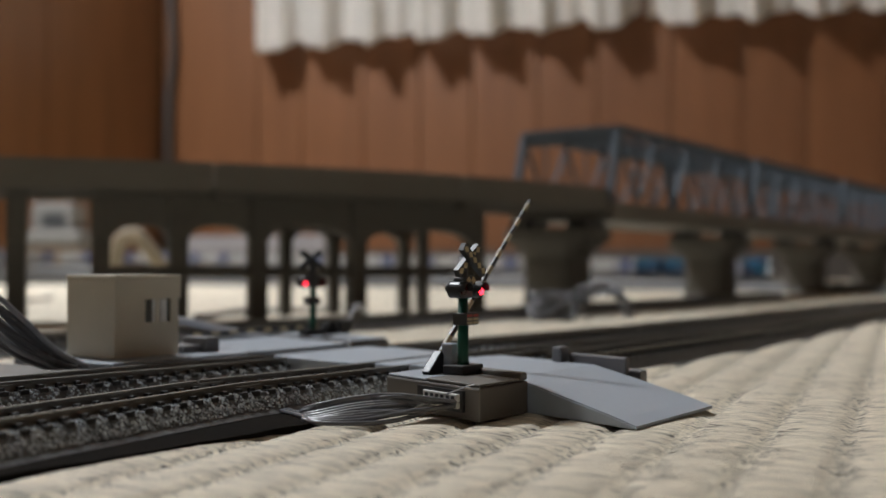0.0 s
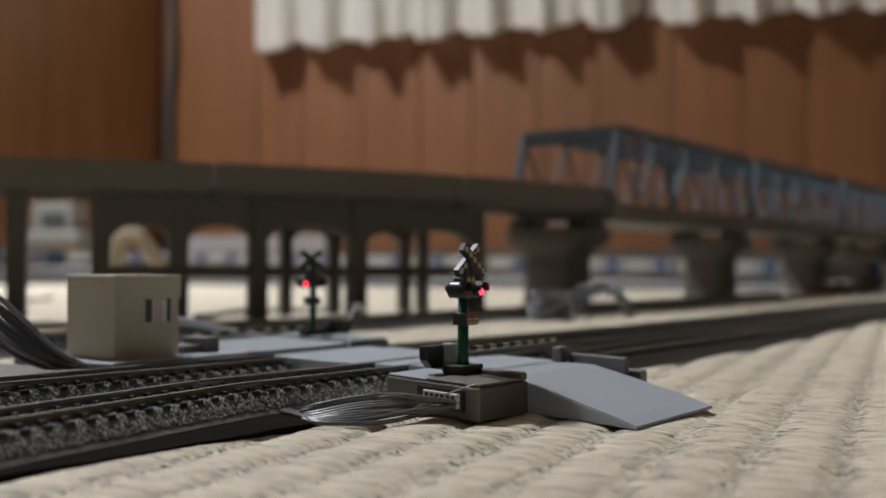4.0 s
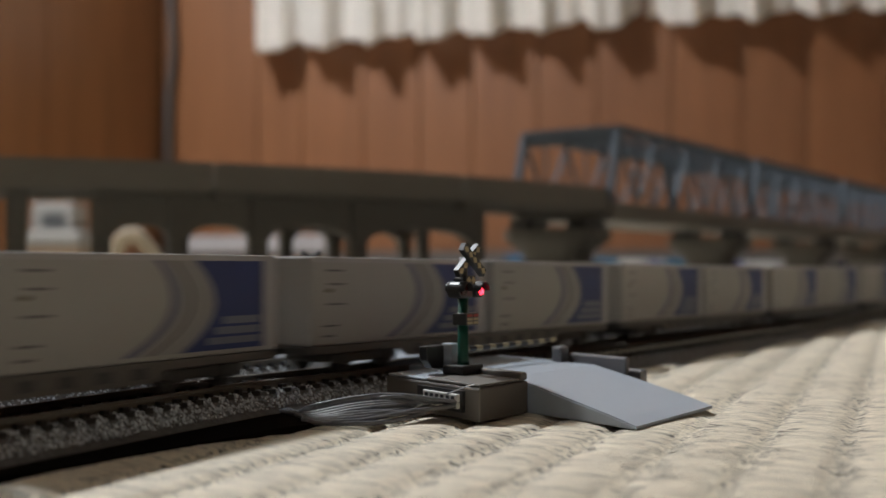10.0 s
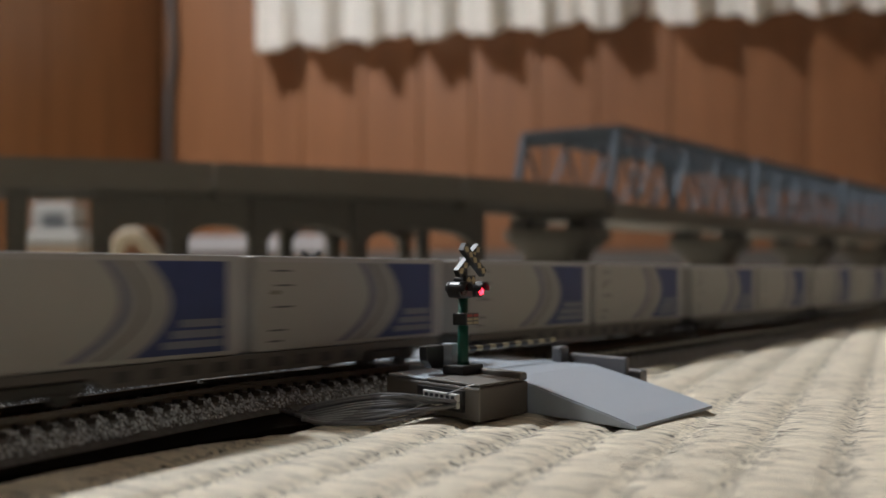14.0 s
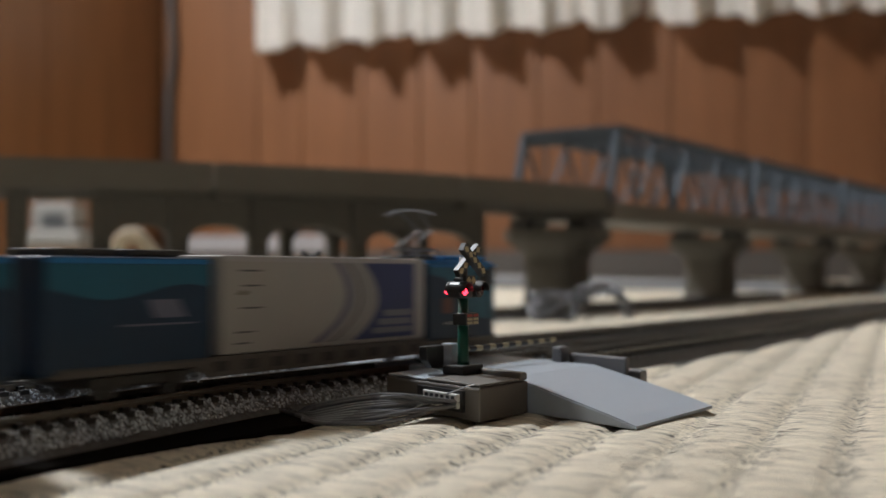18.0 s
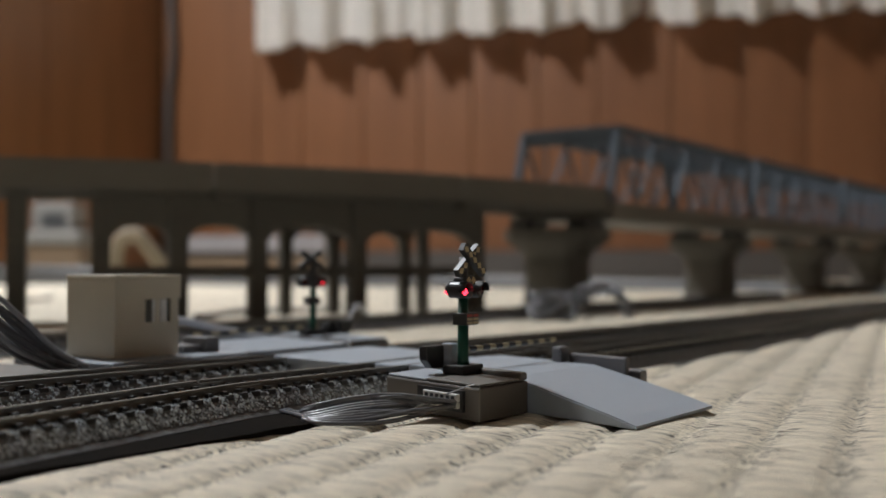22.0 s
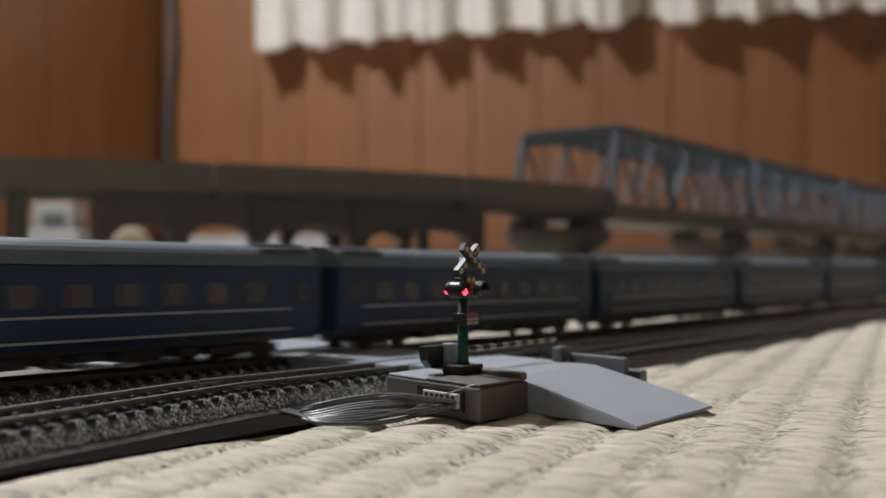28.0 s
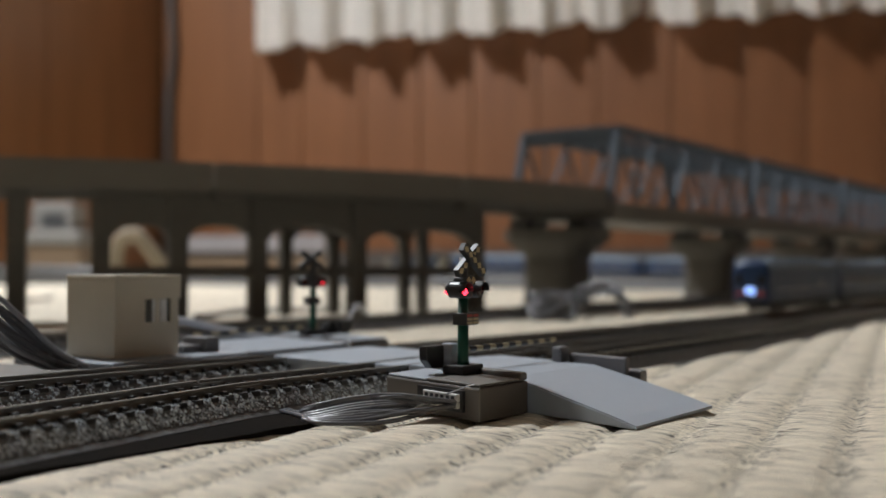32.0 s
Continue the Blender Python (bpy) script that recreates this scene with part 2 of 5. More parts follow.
# ---- shape helpers ----
def box(bm, x0, x1, y0, y1, z0, z1, bevel=0.0):
    vs = [bm.verts.new(p) for p in ((x0, y0, z0), (x1, y0, z0), (x1, y1, z0), (x0, y1, z0), (x0, y0, z1), (x1, y0, z1), (x1, y1, z1), (x0, y1, z1))]
    fs = [bm.faces.new([vs[i] for i in f]) for f in ((3, 2, 1, 0), (4, 5, 6, 7), (0, 1, 5, 4), (1, 2, 6, 5), (2, 3, 7, 6), (3, 0, 4, 7))]
    if bevel:
        es = {e for f in fs for e in f.edges}
        bmesh.ops.bevel(bm, geom=list(es), offset=bevel, segments=2, affect="EDGES", profile=0.5)
    return bm


def slab(*a, bevel=0.0):
    return box(bmesh.new(), *a, bevel=bevel)


def prism(outline, z0, z1, bevel=0.0, bm=None):
    """A flat outline in x and y, raised from z0 to z1."""
    bm = bm or bmesh.new()
    lo = [bm.verts.new((x, y, z0)) for x, y in outline]
    hi = [bm.verts.new((x, y, z1)) for x, y in outline]
    n = len(outline)
    fs = [bm.faces.new(lo[::-1]), bm.faces.new(hi)]
    fs += [bm.faces.new((lo[i], lo[(i + 1) % n], hi[(i + 1) % n], hi[i])) for i in range(n)]
    if bevel:
        bmesh.ops.recalc_face_normals(bm, faces=bm.faces)
        es = {e for f in fs for e in f.edges}
        bmesh.ops.bevel(bm, geom=list(es), offset=bevel, segments=2, affect="EDGES", profile=0.5)
    bmesh.ops.recalc_face_normals(bm, faces=bm.faces)
    return bm


def profile_x(outline, x0, x1, bm=None, bevel=0.0):
    """An outline in y and z, drawn out along x."""
    bm = bm or bmesh.new()
    a = [bm.verts.new((x0, y, z)) for y, z in outline]
    b = [bm.verts.new((x1, y, z)) for y, z in outline]
    n = len(outline)
    fs = [bm.faces.new(a), bm.faces.new(b[::-1])]
    fs += [bm.faces.new((a[i], b[i], b[(i + 1) % n], a[(i + 1) % n])) for i in range(n)]
    if bevel:
        es = {e for f in fs for e in f.edges}
        bmesh.ops.bevel(bm, geom=list(es), offset=bevel, segments=2, affect="EDGES", profile=0.5)
    bmesh.ops.recalc_face_normals(bm, faces=bm.faces)
    return bm


def profile_y(outline, y0, y1, bm=None, bevel=0.0):
    """An outline in x and z, drawn out along y."""
    bm = bm or bmesh.new()
    a = [bm.verts.new((x, y0, z)) for x, z in outline]
    b = [bm.verts.new((x, y1, z)) for x, z in outline]
    n = len(outline)
    fs = [bm.faces.new(a), bm.faces.new(b[::-1])]
    fs += [bm.faces.new((a[i], b[i], b[(i + 1) % n], a[(i + 1) % n])) for i in range(n)]
    if bevel:
        es = {e for f in fs for e in f.edges}
        bmesh.ops.bevel(bm, geom=list(es), offset=bevel, segments=2, affect="EDGES", profile=0.5)
    bmesh.ops.recalc_face_normals(bm, faces=bm.faces)
    return bm


def rod(points, radius, sides=8, bm=None, ends=True):
    """A round tube along a row of points; radius a number or one for each point."""
    bm = bm or bmesh.new()
    pts = [Vector(p) for p in points]
    rad = radius if isinstance(radius, (list, tuple)) else [radius] * len(pts)
    rings = []
    side = None
    for i, p in enumerate(pts):
        d = (pts[min(i + 1, len(pts) - 1)] - pts[max(i - 1, 0)]).normalized()
        if side is None:
            side = d.cross(Vector((0, 0, 1)) if abs(d.z) < 0.9 else Vector((1, 0, 0))).normalized()
        side = (side - d * side.dot(d)).normalized()
        up = d.cross(side)
        rings.append([bm.verts.new(p + rad[i] * (math.cos(2 * math.pi * k / sides) * side + math.sin(2 * math.pi * k / sides) * up)) for k in range(sides)])
    for r, q in zip(rings, rings[1:]):
        for k in range(sides):
            bm.faces.new((r[k], r[(k + 1) % sides], q[(k + 1) % sides], q[k]))
    if ends:
        bm.faces.new(rings[0][::-1])
        bm.faces.new(rings[-1])
    bmesh.ops.recalc_face_normals(bm, faces=bm.faces)
    return bm


def bar(bm, a, b, w, h):
    """A square bar from a to b, w wide and h deep."""
    a, b = Vector(a), Vector(b)
    d = (b - a).normalized()
    s = d.cross(Vector((0, 0, 1)) if abs(d.z) < 0.95 else Vector((0, 1, 0))).normalized()
    u = d.cross(s)
    vs = [bm.verts.new(p + s * i * w / 2 + u * j * h / 2) for p in (a, b) for i, j in ((-1, -1), (1, -1), (1, 1), (-1, 1))]
    for f in ((3, 2, 1, 0), (4, 5, 6, 7), (0, 1, 5, 4), (1, 2, 6, 5), (2, 3, 7, 6), (3, 0, 4, 7)):
        bm.faces.new([vs[i] for i in f])
    return bm


def smooth_line(points, steps=8):
    pts = [Vector(p) for p in points]
    out = []
    for i in range(len(pts) - 1):
        p0, p1, p2, p3 = pts[max(i - 1, 0)], pts[i], pts[i + 1], pts[min(i + 2, len(pts) - 1)]
        for k in range(steps):
            t = k / steps
            out.append(0.5 * ((2 * p1) + (p2 - p0) * t + (2 * p0 - 5 * p1 + 4 * p2 - p3) * t * t + (3 * p1 - p0 - 3 * p2 + p3) * t ** 3))
    return out + [pts[-1]]


def mesh_of(name, bm, material, smooth=False):
    me = bpy.data.meshes.new(name)
    bm.to_mesh(me)
    bm.free()
    for m in material if isinstance(material, (list, tuple)) else [material]:
        me.materials.append(m)
    if smooth:
        for p in me.polygons:
            p.use_smooth = True
    return me


def part(name, bm, material, parent, label="", smooth=False):
    ob = new(name, mesh_of(name, bm, material, smooth))
    ob.parent = parent
    if label:
        ob["label"] = label
    return ob


def again(ob, m, parent=None):
    """One more part on the same mesh, elsewhere on its thing."""
    o = new(ob.name.split(".")[0], ob.data)
    o.parent = parent or ob.parent
    o.matrix_basis = m
    if "label" in ob:
        o["label"] = ob["label"]
    return o


def thing(name, label, category, group="", m=None, kind=""):
    ob = new(name)
    ob.empty_display_size = 0.01
    if m is not None:
        ob.matrix_basis = m
    return tagged(ob, label, category, group, kind)


def solid(name, bm, material, label, category="", kind="", group="", smooth=False):
    return tagged(new(name, mesh_of(name, bm, material, smooth)), label, category, group, kind)


# ---- room ----
RIDGE = 0.0125
RIDGE_TURN = radians(12.3)
RIDGE_FROM = -0.1155


def build_floor():
    """Rush mat: a ribbed sheet whose ridges lie twelve degrees off the tracks."""
    along = Vector((math.cos(RIDGE_TURN), math.sin(RIDGE_TURN), 0))
    across = Vector((-math.sin(RIDGE_TURN), math.cos(RIDGE_TURN), 0))
    rng = random.Random(4)
    rows = []
    for k in range(-190, 260):
        wob = rng.uniform(-0.0003, 0.0003)
        n0 = RIDGE_FROM + k * RIDGE
        for j in range(8):
            f = j / 8
            h = -0.0010 * (1 - abs(math.sin(math.pi * f)) ** 0.55)
            rows.append((n0 + (f + (wob if j else 0) / RIDGE) * RIDGE, h))
    step = 0.00052
    fine = [0.04 + i * step for i in range(int(0.36 / step))]
    strand = [rng.uniform(-1, 1) for _ in fine]
    near = [i for i, (n, h) in enumerate(rows) if -0.175 < n < -0.015]
    verts, faces = [], []

    def sheet(row_ids, cols, rough):
        base = len(verts)
        for i in row_ids:
            n, h = rows[i]
            f = (i % 8) / 8
            for c, u in enumerate(cols):
                dz = 0.0
                uu = u
                if rough and 0 < c < len(cols) - 1:
                    s = strand[c]
                    dz = 0.00005 * s + 0.00003 * noise.noise(Vector((u * 900, n * 60, 0)))
                    uu = u + 0.0003 * noise.noise(Vector((n * 60, u * 30, 3.0))) 
                p = along * uu + across * n
                verts.append((p.x, p.y, h + dz))
        w = len(cols)
        for r in range(len(row_ids) - 1):
            for c in range(w - 1):
                a = base + r * w + c
                faces.append((a, a + 1, a + w + 1, a + w))

    lo, hi = near[0], near[-1]
    sheet(list(range(0, lo + 1)), [-3.2, 3.6], False)
    sheet(list(range(hi, len(rows))), [-3.2, 3.6], False)
    sheet(list(range(lo, hi + 1)), [-3.2, 0.039], False)
    sheet(list(range(lo, hi + 1)), fine, True)
    sheet(list(range(lo, hi + 1)), [fine[-1], 3.6], False)
    me = bpy.data.meshes.new("floor")
    me.from_pydata(verts, [], faces)
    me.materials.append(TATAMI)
    for p in me.polygons:
        p.use_smooth = True
    ob = new("floor", me)
    tagged(ob, "pale woven rush tatami mat with raised ribs", "floor", kind="structure")
    # a flat dark strip laid in as the shade along the tracks, with a frayed edge
    edge = []
    x = -1.4
    while x < 0.163:
        edge.append((x, -0.0243 + rng.uniform(-0.0005, 0.0005) + 0.0006 * noise.noise(Vector((x * 60, 0, 0)))))
        x += 0.004 if x > 0.05 else 0.05
    solid("mat_border", prism(edge + [(0.163, 0.060), (-1.4, 0.060)], -0.0016, 0.0004), TRACK_SHADE, "flat black strip painted in as the shade along the tracks", kind="structure")
    return ob


# The back wall leans off square to the view; the side wall meets it at the corner.
CORNER = spot(3.05, -0.775)
WALL_DIR = (ASIDE * 0.958 - AHEAD * 0.286).normalized()
SIDE_DIR = (-ASIDE * 0.286 - AHEAD * 0.958).normalized()


def wall_frame(origin, direction):
    """Pose with x along the wall, y into the wall, z up."""
    d = direction.normalized()
    n = Vector((-d.y, d.x, 0))
    if n.dot(origin - EYE) < 0:
        n = -n
    m = Matrix.Identity(4)
    m.col[0][:3], m.col[1][:3], m.col[2][:3], m.col[3][:3] = d, n, (0, 0, 1), origin
    return m


def build_walls():
    back = thing("wall_north", "varnished brown plywood wall with vertical grooves", "wall", m=wall_frame(CORNER, WALL_DIR), kind="structure")
    part("backing", slab(-0.1, 4.2, 0.012, 0.09, 0.0, 2.4), PLY_DARK, back)
    rng = random.Random(2)
    x = 0.0
    widths = [0.285, 0.13, 0.175, 0.155, 0.14, 0.17, 0.15, 0.18, 0.16, 0.15, 0.17, 0.16, 0.14, 0.18, 0.16]
    i = 0
    while x < 4.0:
        w = widths[i % len(widths)]
        p = part("panel", slab(0.0015, w - 0.0015, 0.0, 0.011, 0.072, 2.4, bevel=0.0012), PLY, back)
        p.matrix_basis = pose(x, rng.uniform(0, 0.0008), 0)
        x += w
        i += 1
    side = thing("wall_west", "dark orange-brown wooden wall of wide boards", "wall", m=wall_frame(CORNER, SIDE_DIR), kind="structure")
    part("backing", slab(-0.1, 6.0, 0.012, 0.09, 0.0, 2.4), PLY_DARK, side)
    x = 0.02
    for w in (0.49, 0.46, 0.9, 0.9, 0.9, 0.9, 0.9):
        p = part("panel", slab(0.002, w - 0.002, 0.0, 0.011, 0.0, 2.4, bevel=0.0012), PLY_DARK, side)
        p.matrix_basis = pose(x, 0, 0)
        x += w
    base = solid("baseboard", slab(0.0, 4.2, -0.014, 0.011, 0.0, 0.070, bevel=0.002), SKIRTING, "dull brown-grey skirting board along the plywood wall", kind="structure")
    base.matrix_basis = wall_frame(CORNER, WALL_DIR)
    ledge = solid("pale_board", slab(0.045, 0.50, -0.040, -0.0145, 0.0705, 0.114, bevel=0.002), LEDGE, "pale grey board lying along the foot of the plywood wall", "board")
    ledge.matrix_basis = wall_frame(CORNER, WALL_DIR)
    foot = solid("threshold", slab(0.045, 0.52, -0.075, -0.0145, 0.0, 0.055, bevel=0.003), THRESHOLD, "tan wooden threshold before the plywood wall", kind="structure")
    foot.matrix_basis = wall_frame(CORNER, WALL_DIR)
    e = CORNER + WALL_DIR * 4.2
    east = solid("wall_east", slab(0, 6.0, 0.0, 0.09, 0, 2.4), PLY, "varnished brown plywood wall", kind="structure")
    east.matrix_basis = wall_frame(e, SIDE_DIR)
    f = CORNER + SIDE_DIR * 5.9
    south = solid("wall_south", slab(-0.1, 4.3, 0.0, 0.09, 0, 2.4), WALLPAPER, "plain pale wall", kind="structure")
    south.matrix_basis = wall_frame(f, WALL_DIR)
    mid = (CORNER + CORNER + WALL_DIR * 4.2 + SIDE_DIR * 5.9) / 2
    top = solid("ceiling", slab(-3.4, 3.4, -3.4, 3.4, 2.4, 2.46), PLASTER, "pale wooden board ceiling", kind="structure")
    top.matrix_basis = pose(mid.x, mid.y, 0)
    pipe = rod([(0.030, -0.03, 0.0), (0.034, -0.03, 0.50), (0.046, -0.03, 0.62), (0.038, -0.03, 0.78), (0.034, -0.03, 2.4)], 0.011, 12)
    ob = solid("wall_pipe", pipe, STEEL_PIPE, "dark painted pipe standing in the corner of the wall", "pipe", smooth=True)
    ob.matrix_basis = wall_frame(CORNER, WALL_DIR)


def build_curtain(x0, x1, low, fold, seed, drop=0.0):
    """A gathered cloth hanging a hand's width off the wall."""
    rng = random.Random(seed)
    n = int((x1 - x0) / 0.006)
    cols = []
    ph = rng.uniform(0, 6)
    for i in range(n + 1):
        u = i / n
        x = x0 + (x1 - x0) * u
        d = math.sin(2 * math.pi * x / fold + ph) + 0.45 * math.sin(2 * math.pi * x / (fold * 0.43) + 1.3 * ph) + 0.35 * noise.noise(Vector((x * 9, seed, 0)))
        cols.append((x, d))
    levels = [0.0, 0.01, 0.12, 0.35, 0.8, 1.25]
    bm = bmesh.new()
    grid = []
    for z in levels:
        row = []
        for x, d in cols:
            zz = low + z + (1 - min(z / 0.35, 1)) * (0.016 * d + 0.011 * noise.noise(Vector((x * 14, 2.0 + seed, 0)))) + drop * (x - x0)
            row.append(bm.verts.new((x, -0.088 + 0.028 * d, zz)))
        grid.append(row)
    for a, b in zip(grid, grid[1:]):
        for i in range(n):
            bm.faces.new((a[i], a[i + 1], b[i + 1], b[i]))
    bmesh.ops.solidify(bm, geom=list(bm.faces), thickness=0.0015)
    return bm


def build_window():
    wall = wall_frame(CORNER, WALL_DIR)
    a = solid("curtain", build_curtain(0.306, 1.315, 0.598, 0.145, 3, 0.012), CLOTH, "cream pleated curtain hanging before the plywood wall", "curtain", group="curtains at the window", smooth=True)
    a.matrix_basis = wall
    b = solid("curtain", build_curtain(1.335, 2.9, 0.604, 0.15, 8), CLOTH, "cream pleated curtain hanging before the plywood wall", "curtain", group="curtains at the window", smooth=True)
    b.matrix_basis = wall
    r = solid("curtain_rail", rod([(0.15, -0.095, 1.9), (3.0, -0.095, 1.9)], 0.012, 10), SILVER, "metal curtain rail above the curtains", "rail")
    r.matrix_basis = wall
    lampshade = thing("ceiling_lamp", "round white ceiling lamp switched on", "lamp", m=pose(LAMP.x, LAMP.y, LAMP.z))
    bm = bmesh.new()
    bmesh.ops.create_cone(bm, cap_ends=True, segments=40, radius1=0.20, radius2=0.20, depth=0.05)
    bmesh.ops.translate(bm, verts=bm.verts, vec=(0, 0, 0.05))
    part("shade", bm, LAMP_GLOW, lampshade)
    bm = bmesh.new()
    bmesh.ops.create_cone(bm, cap_ends=True, segments=24, radius1=0.02, radius2=0.02, depth=0.385)
    bmesh.ops.translate(bm, verts=bm.verts, vec=(0, 0, 0.2675))
    part("stem", bm, PLASTER, lampshade)


# ---- tracks ----
RAIL_TOP = 0.0060
BED_TOP = 0.0042


class Way:
    """A track's centre line as a row of points with the length run along it."""

    def __init__(self, pts):
        self.pts = [Vector(p) for p in pts]
        self.s = [0.0]
        for a, b in zip(self.pts, self.pts[1:]):
            self.s.append(self.s[-1] + (b - a).length)

    def at(self, s):
        if s <= self.s[0]:
            return self.pts[0] + (self.pts[1] - self.pts[0]).normalized() * (s - self.s[0])
        if s >= self.s[-1]:
            return self.pts[-1] + (self.pts[-1] - self.pts[-2]).normalized() * (s - self.s[-1])
        lo = int(np.searchsorted(self.s, s)) - 1
        lo = max(0, min(lo, len(self.pts) - 2))
        f = (s - self.s[lo]) / (self.s[lo + 1] - self.s[lo])
        return self.pts[lo].lerp(self.pts[lo + 1], f)


WEST_END = -2.4
JOINT = 0.145
BEND = 8.0
SINK = 0.0017  # the mat lies lower east of the crossing


def loop_way(y, radius, start):
    """Straight from the west, then a left-hand quarter turn and a climbing straight at the far side."""
    if y < 0.01:
        pts = [Vector((WEST_END, -0.048, 0)), Vector((-0.5, -0.047, 0)), Vector((-0.28, -0.037, 0)), Vector((JOINT, 0, 0)), Vector((0.425, y, -SINK)), Vector((start, y, -SINK))]
    else:
        pts = [Vector((WEST_END, y, 0)), Vector((0.118, y, 0)), Vector((0.398, y, -SINK)), Vector((start, y, -SINK))]
    run = 0.0
    for i in range(1, 25):
        a = math.pi / 2 * i / 24
        run = radius * a
        pts.append(Vector((start + radius * math.sin(a), y + radius * (1 - math.cos(a)), 0.018 * run - SINK)))
    # the far straight, then two more left-hand turns behind the viaduct and out of sight
    x, y1 = pts[-1].x, pts[-1].y
    n = int((1.25 - y1) / 0.05)
    for i in range(1, n + 1):
        pts.append(Vector((x, y1 + (1.25 - y1) * i / n, 0.018 * (run + (1.25 - y1) * i / n) - SINK)))
    z = pts[-1].z
    for i in range(1, 25):
        a = math.pi / 2 * i / 24
        pts.append(Vector((x - radius * (1 - math.cos(a)), 1.25 + radius * math.sin(a), z + 0.004 * i / 24)))
    x, y2, z = pts[-1].x, pts[-1].y, pts[-1].z
    for i in range(1, 11):
        pts.append(Vector((x + (0.45 - x) * i / 10, y2, z)))
    for i in range(1, 25):
        a = math.pi / 2 * i / 24
        pts.append(Vector((0.45 - radius * math.sin(a), y2 - radius * (1 - math.cos(a)), z)))
    return Way(pts)


NEAR_WAY = loop_way(0.0, 0.30, 1.0)
FAR_WAY = loop_way(0.037, 0.263, 1.0)


def bed_section():
    return [(-0.0112, 0.0002), (0.0112, 0.0002), (0.0111, 0.0005), (0.0100, 0.0012), (0.0073, BED_TOP), (-0.0073, BED_TOP), (-0.0100, 0.0012), (-0.0111, 0.0005)]


def rail_section(y):
    t = RAIL_TOP
    return [(y - 0.0009, BED_TOP), (y + 0.0009, BED_TOP), (y + 0.0003, BED_TOP + 0.0004), (y + 0.00025, t - 0.0006), (y + 0.0005, t - 0.0005), (y + 0.0005, t),
            (y - 0.0005, t), (y - 0.0005, t - 0.0005), (y - 0.00025, t - 0.0006), (y - 0.0003, BED_TOP + 0.0004)]


def track_piece(x0, x1, y, seed, m=None, label=""):
    """One straight length of sectional track: ballast bed with stones, sleepers, two rails, joiners."""
    tr = thing("track_section", label or "straight model track with grey ballast and nickel rails", "track", "ground tracks", m or pose(x0, y, 0))
    ln = x1 - x0
    part("ballast_bed", profile_x(bed_section(), 0.0, ln), BALLAST, tr)
    rails = part("rail", profile_x(rail_section(-0.005), 0.0004, ln - 0.0004), RAIL, tr)
    again(rails, pose(0, 0.010, 0))
    pitch = 0.0042
    n = int(ln / pitch)
    bm = slab(-0.0009, 0.0009, -0.0078, 0.0078, BED_TOP - 0.0008, BED_TOP + 0.0003)
    for sy in (-0.005, 0.005):
        for o in (-0.0013, 0.0013):
            box(bm, -0.0006, 0.0006, sy + o - 0.0005, sy + o + 0.0005, BED_TOP + 0.0001, BED_TOP + 0.0009)
    first = part("sleeper", bm, SLEEPER, tr)
    first.matrix_basis = pose(pitch / 2, 0, 0)
    for i in range(1, n):
        again(first, pose(pitch * (i + 0.5), 0, 0))
    return tr


def stones(name, spans, seed, label):
    """Loose-looking ballast grains moulded on the shoulders and between the sleepers."""
    rng = np.random.default_rng(seed)
    verts, faces = [], []
    oct_v = np.array([(1, 0, 0), (-1, 0, 0), (0, 1, 0), (0, -1, 0), (0, 0, 1), (0, 0, -1)], float)
    oct_f = [(0, 2, 4), (2, 1, 4), (1, 3, 4), (3, 0, 4), (2, 0, 5), (1, 2, 5), (3, 1, 5), (0, 3, 5)]
    for x0, x1, yc, count, turn in spans:
        for _ in range(count):
            x = rng.uniform(x0, x1)
            v = rng.uniform(-1.15, 1.15)
            if abs(v) > 0.76:
                f = (abs(v) - 0.76) / 0.39
                yy = math.copysign(0.0073 + f * 0.0025, v)
                z = BED_TOP - f * 0.0029
                if f < 0.38 and abs((x - x0) % 0.0042 - 0.0021) < 0.0009:
                    continue
            else:
                yy, z = v * 0.0093, BED_TOP
                ph = (x - x0) % 0.0042
                if abs(ph - 0.0021) < 0.0011:
                    continue
            r = rng.uniform(0.00024, 0.00044)
            px = x0 + (x - x0) * math.cos(turn) - yy * math.sin(turn)
            py = yc + (x - x0) * math.sin(turn) + yy * math.cos(turn)
            drop = SINK * max(0.0, px - x0) / 0.28 if turn < 1 else 0.0
            b = len(verts)
            q = oct_v * r * rng.uniform(0.7, 1.3, (6, 1))
            a = rng.uniform(0, 6.28)
            ca, sa = math.cos(a), math.sin(a)
            for p in q:
                verts.append((px + p[0] * ca - p[1] * sa, py + p[0] * sa + p[1] * ca, z + p[2] - drop))
            faces.extend([tuple(b + i for i in f) for f in oct_f])
    me = bpy.data.meshes.new(name)
    me.from_pydata(verts, [], faces)
    me.materials.append(GRAIN)
    return tagged(new(name, me), label, "ballast", kind="stuff")


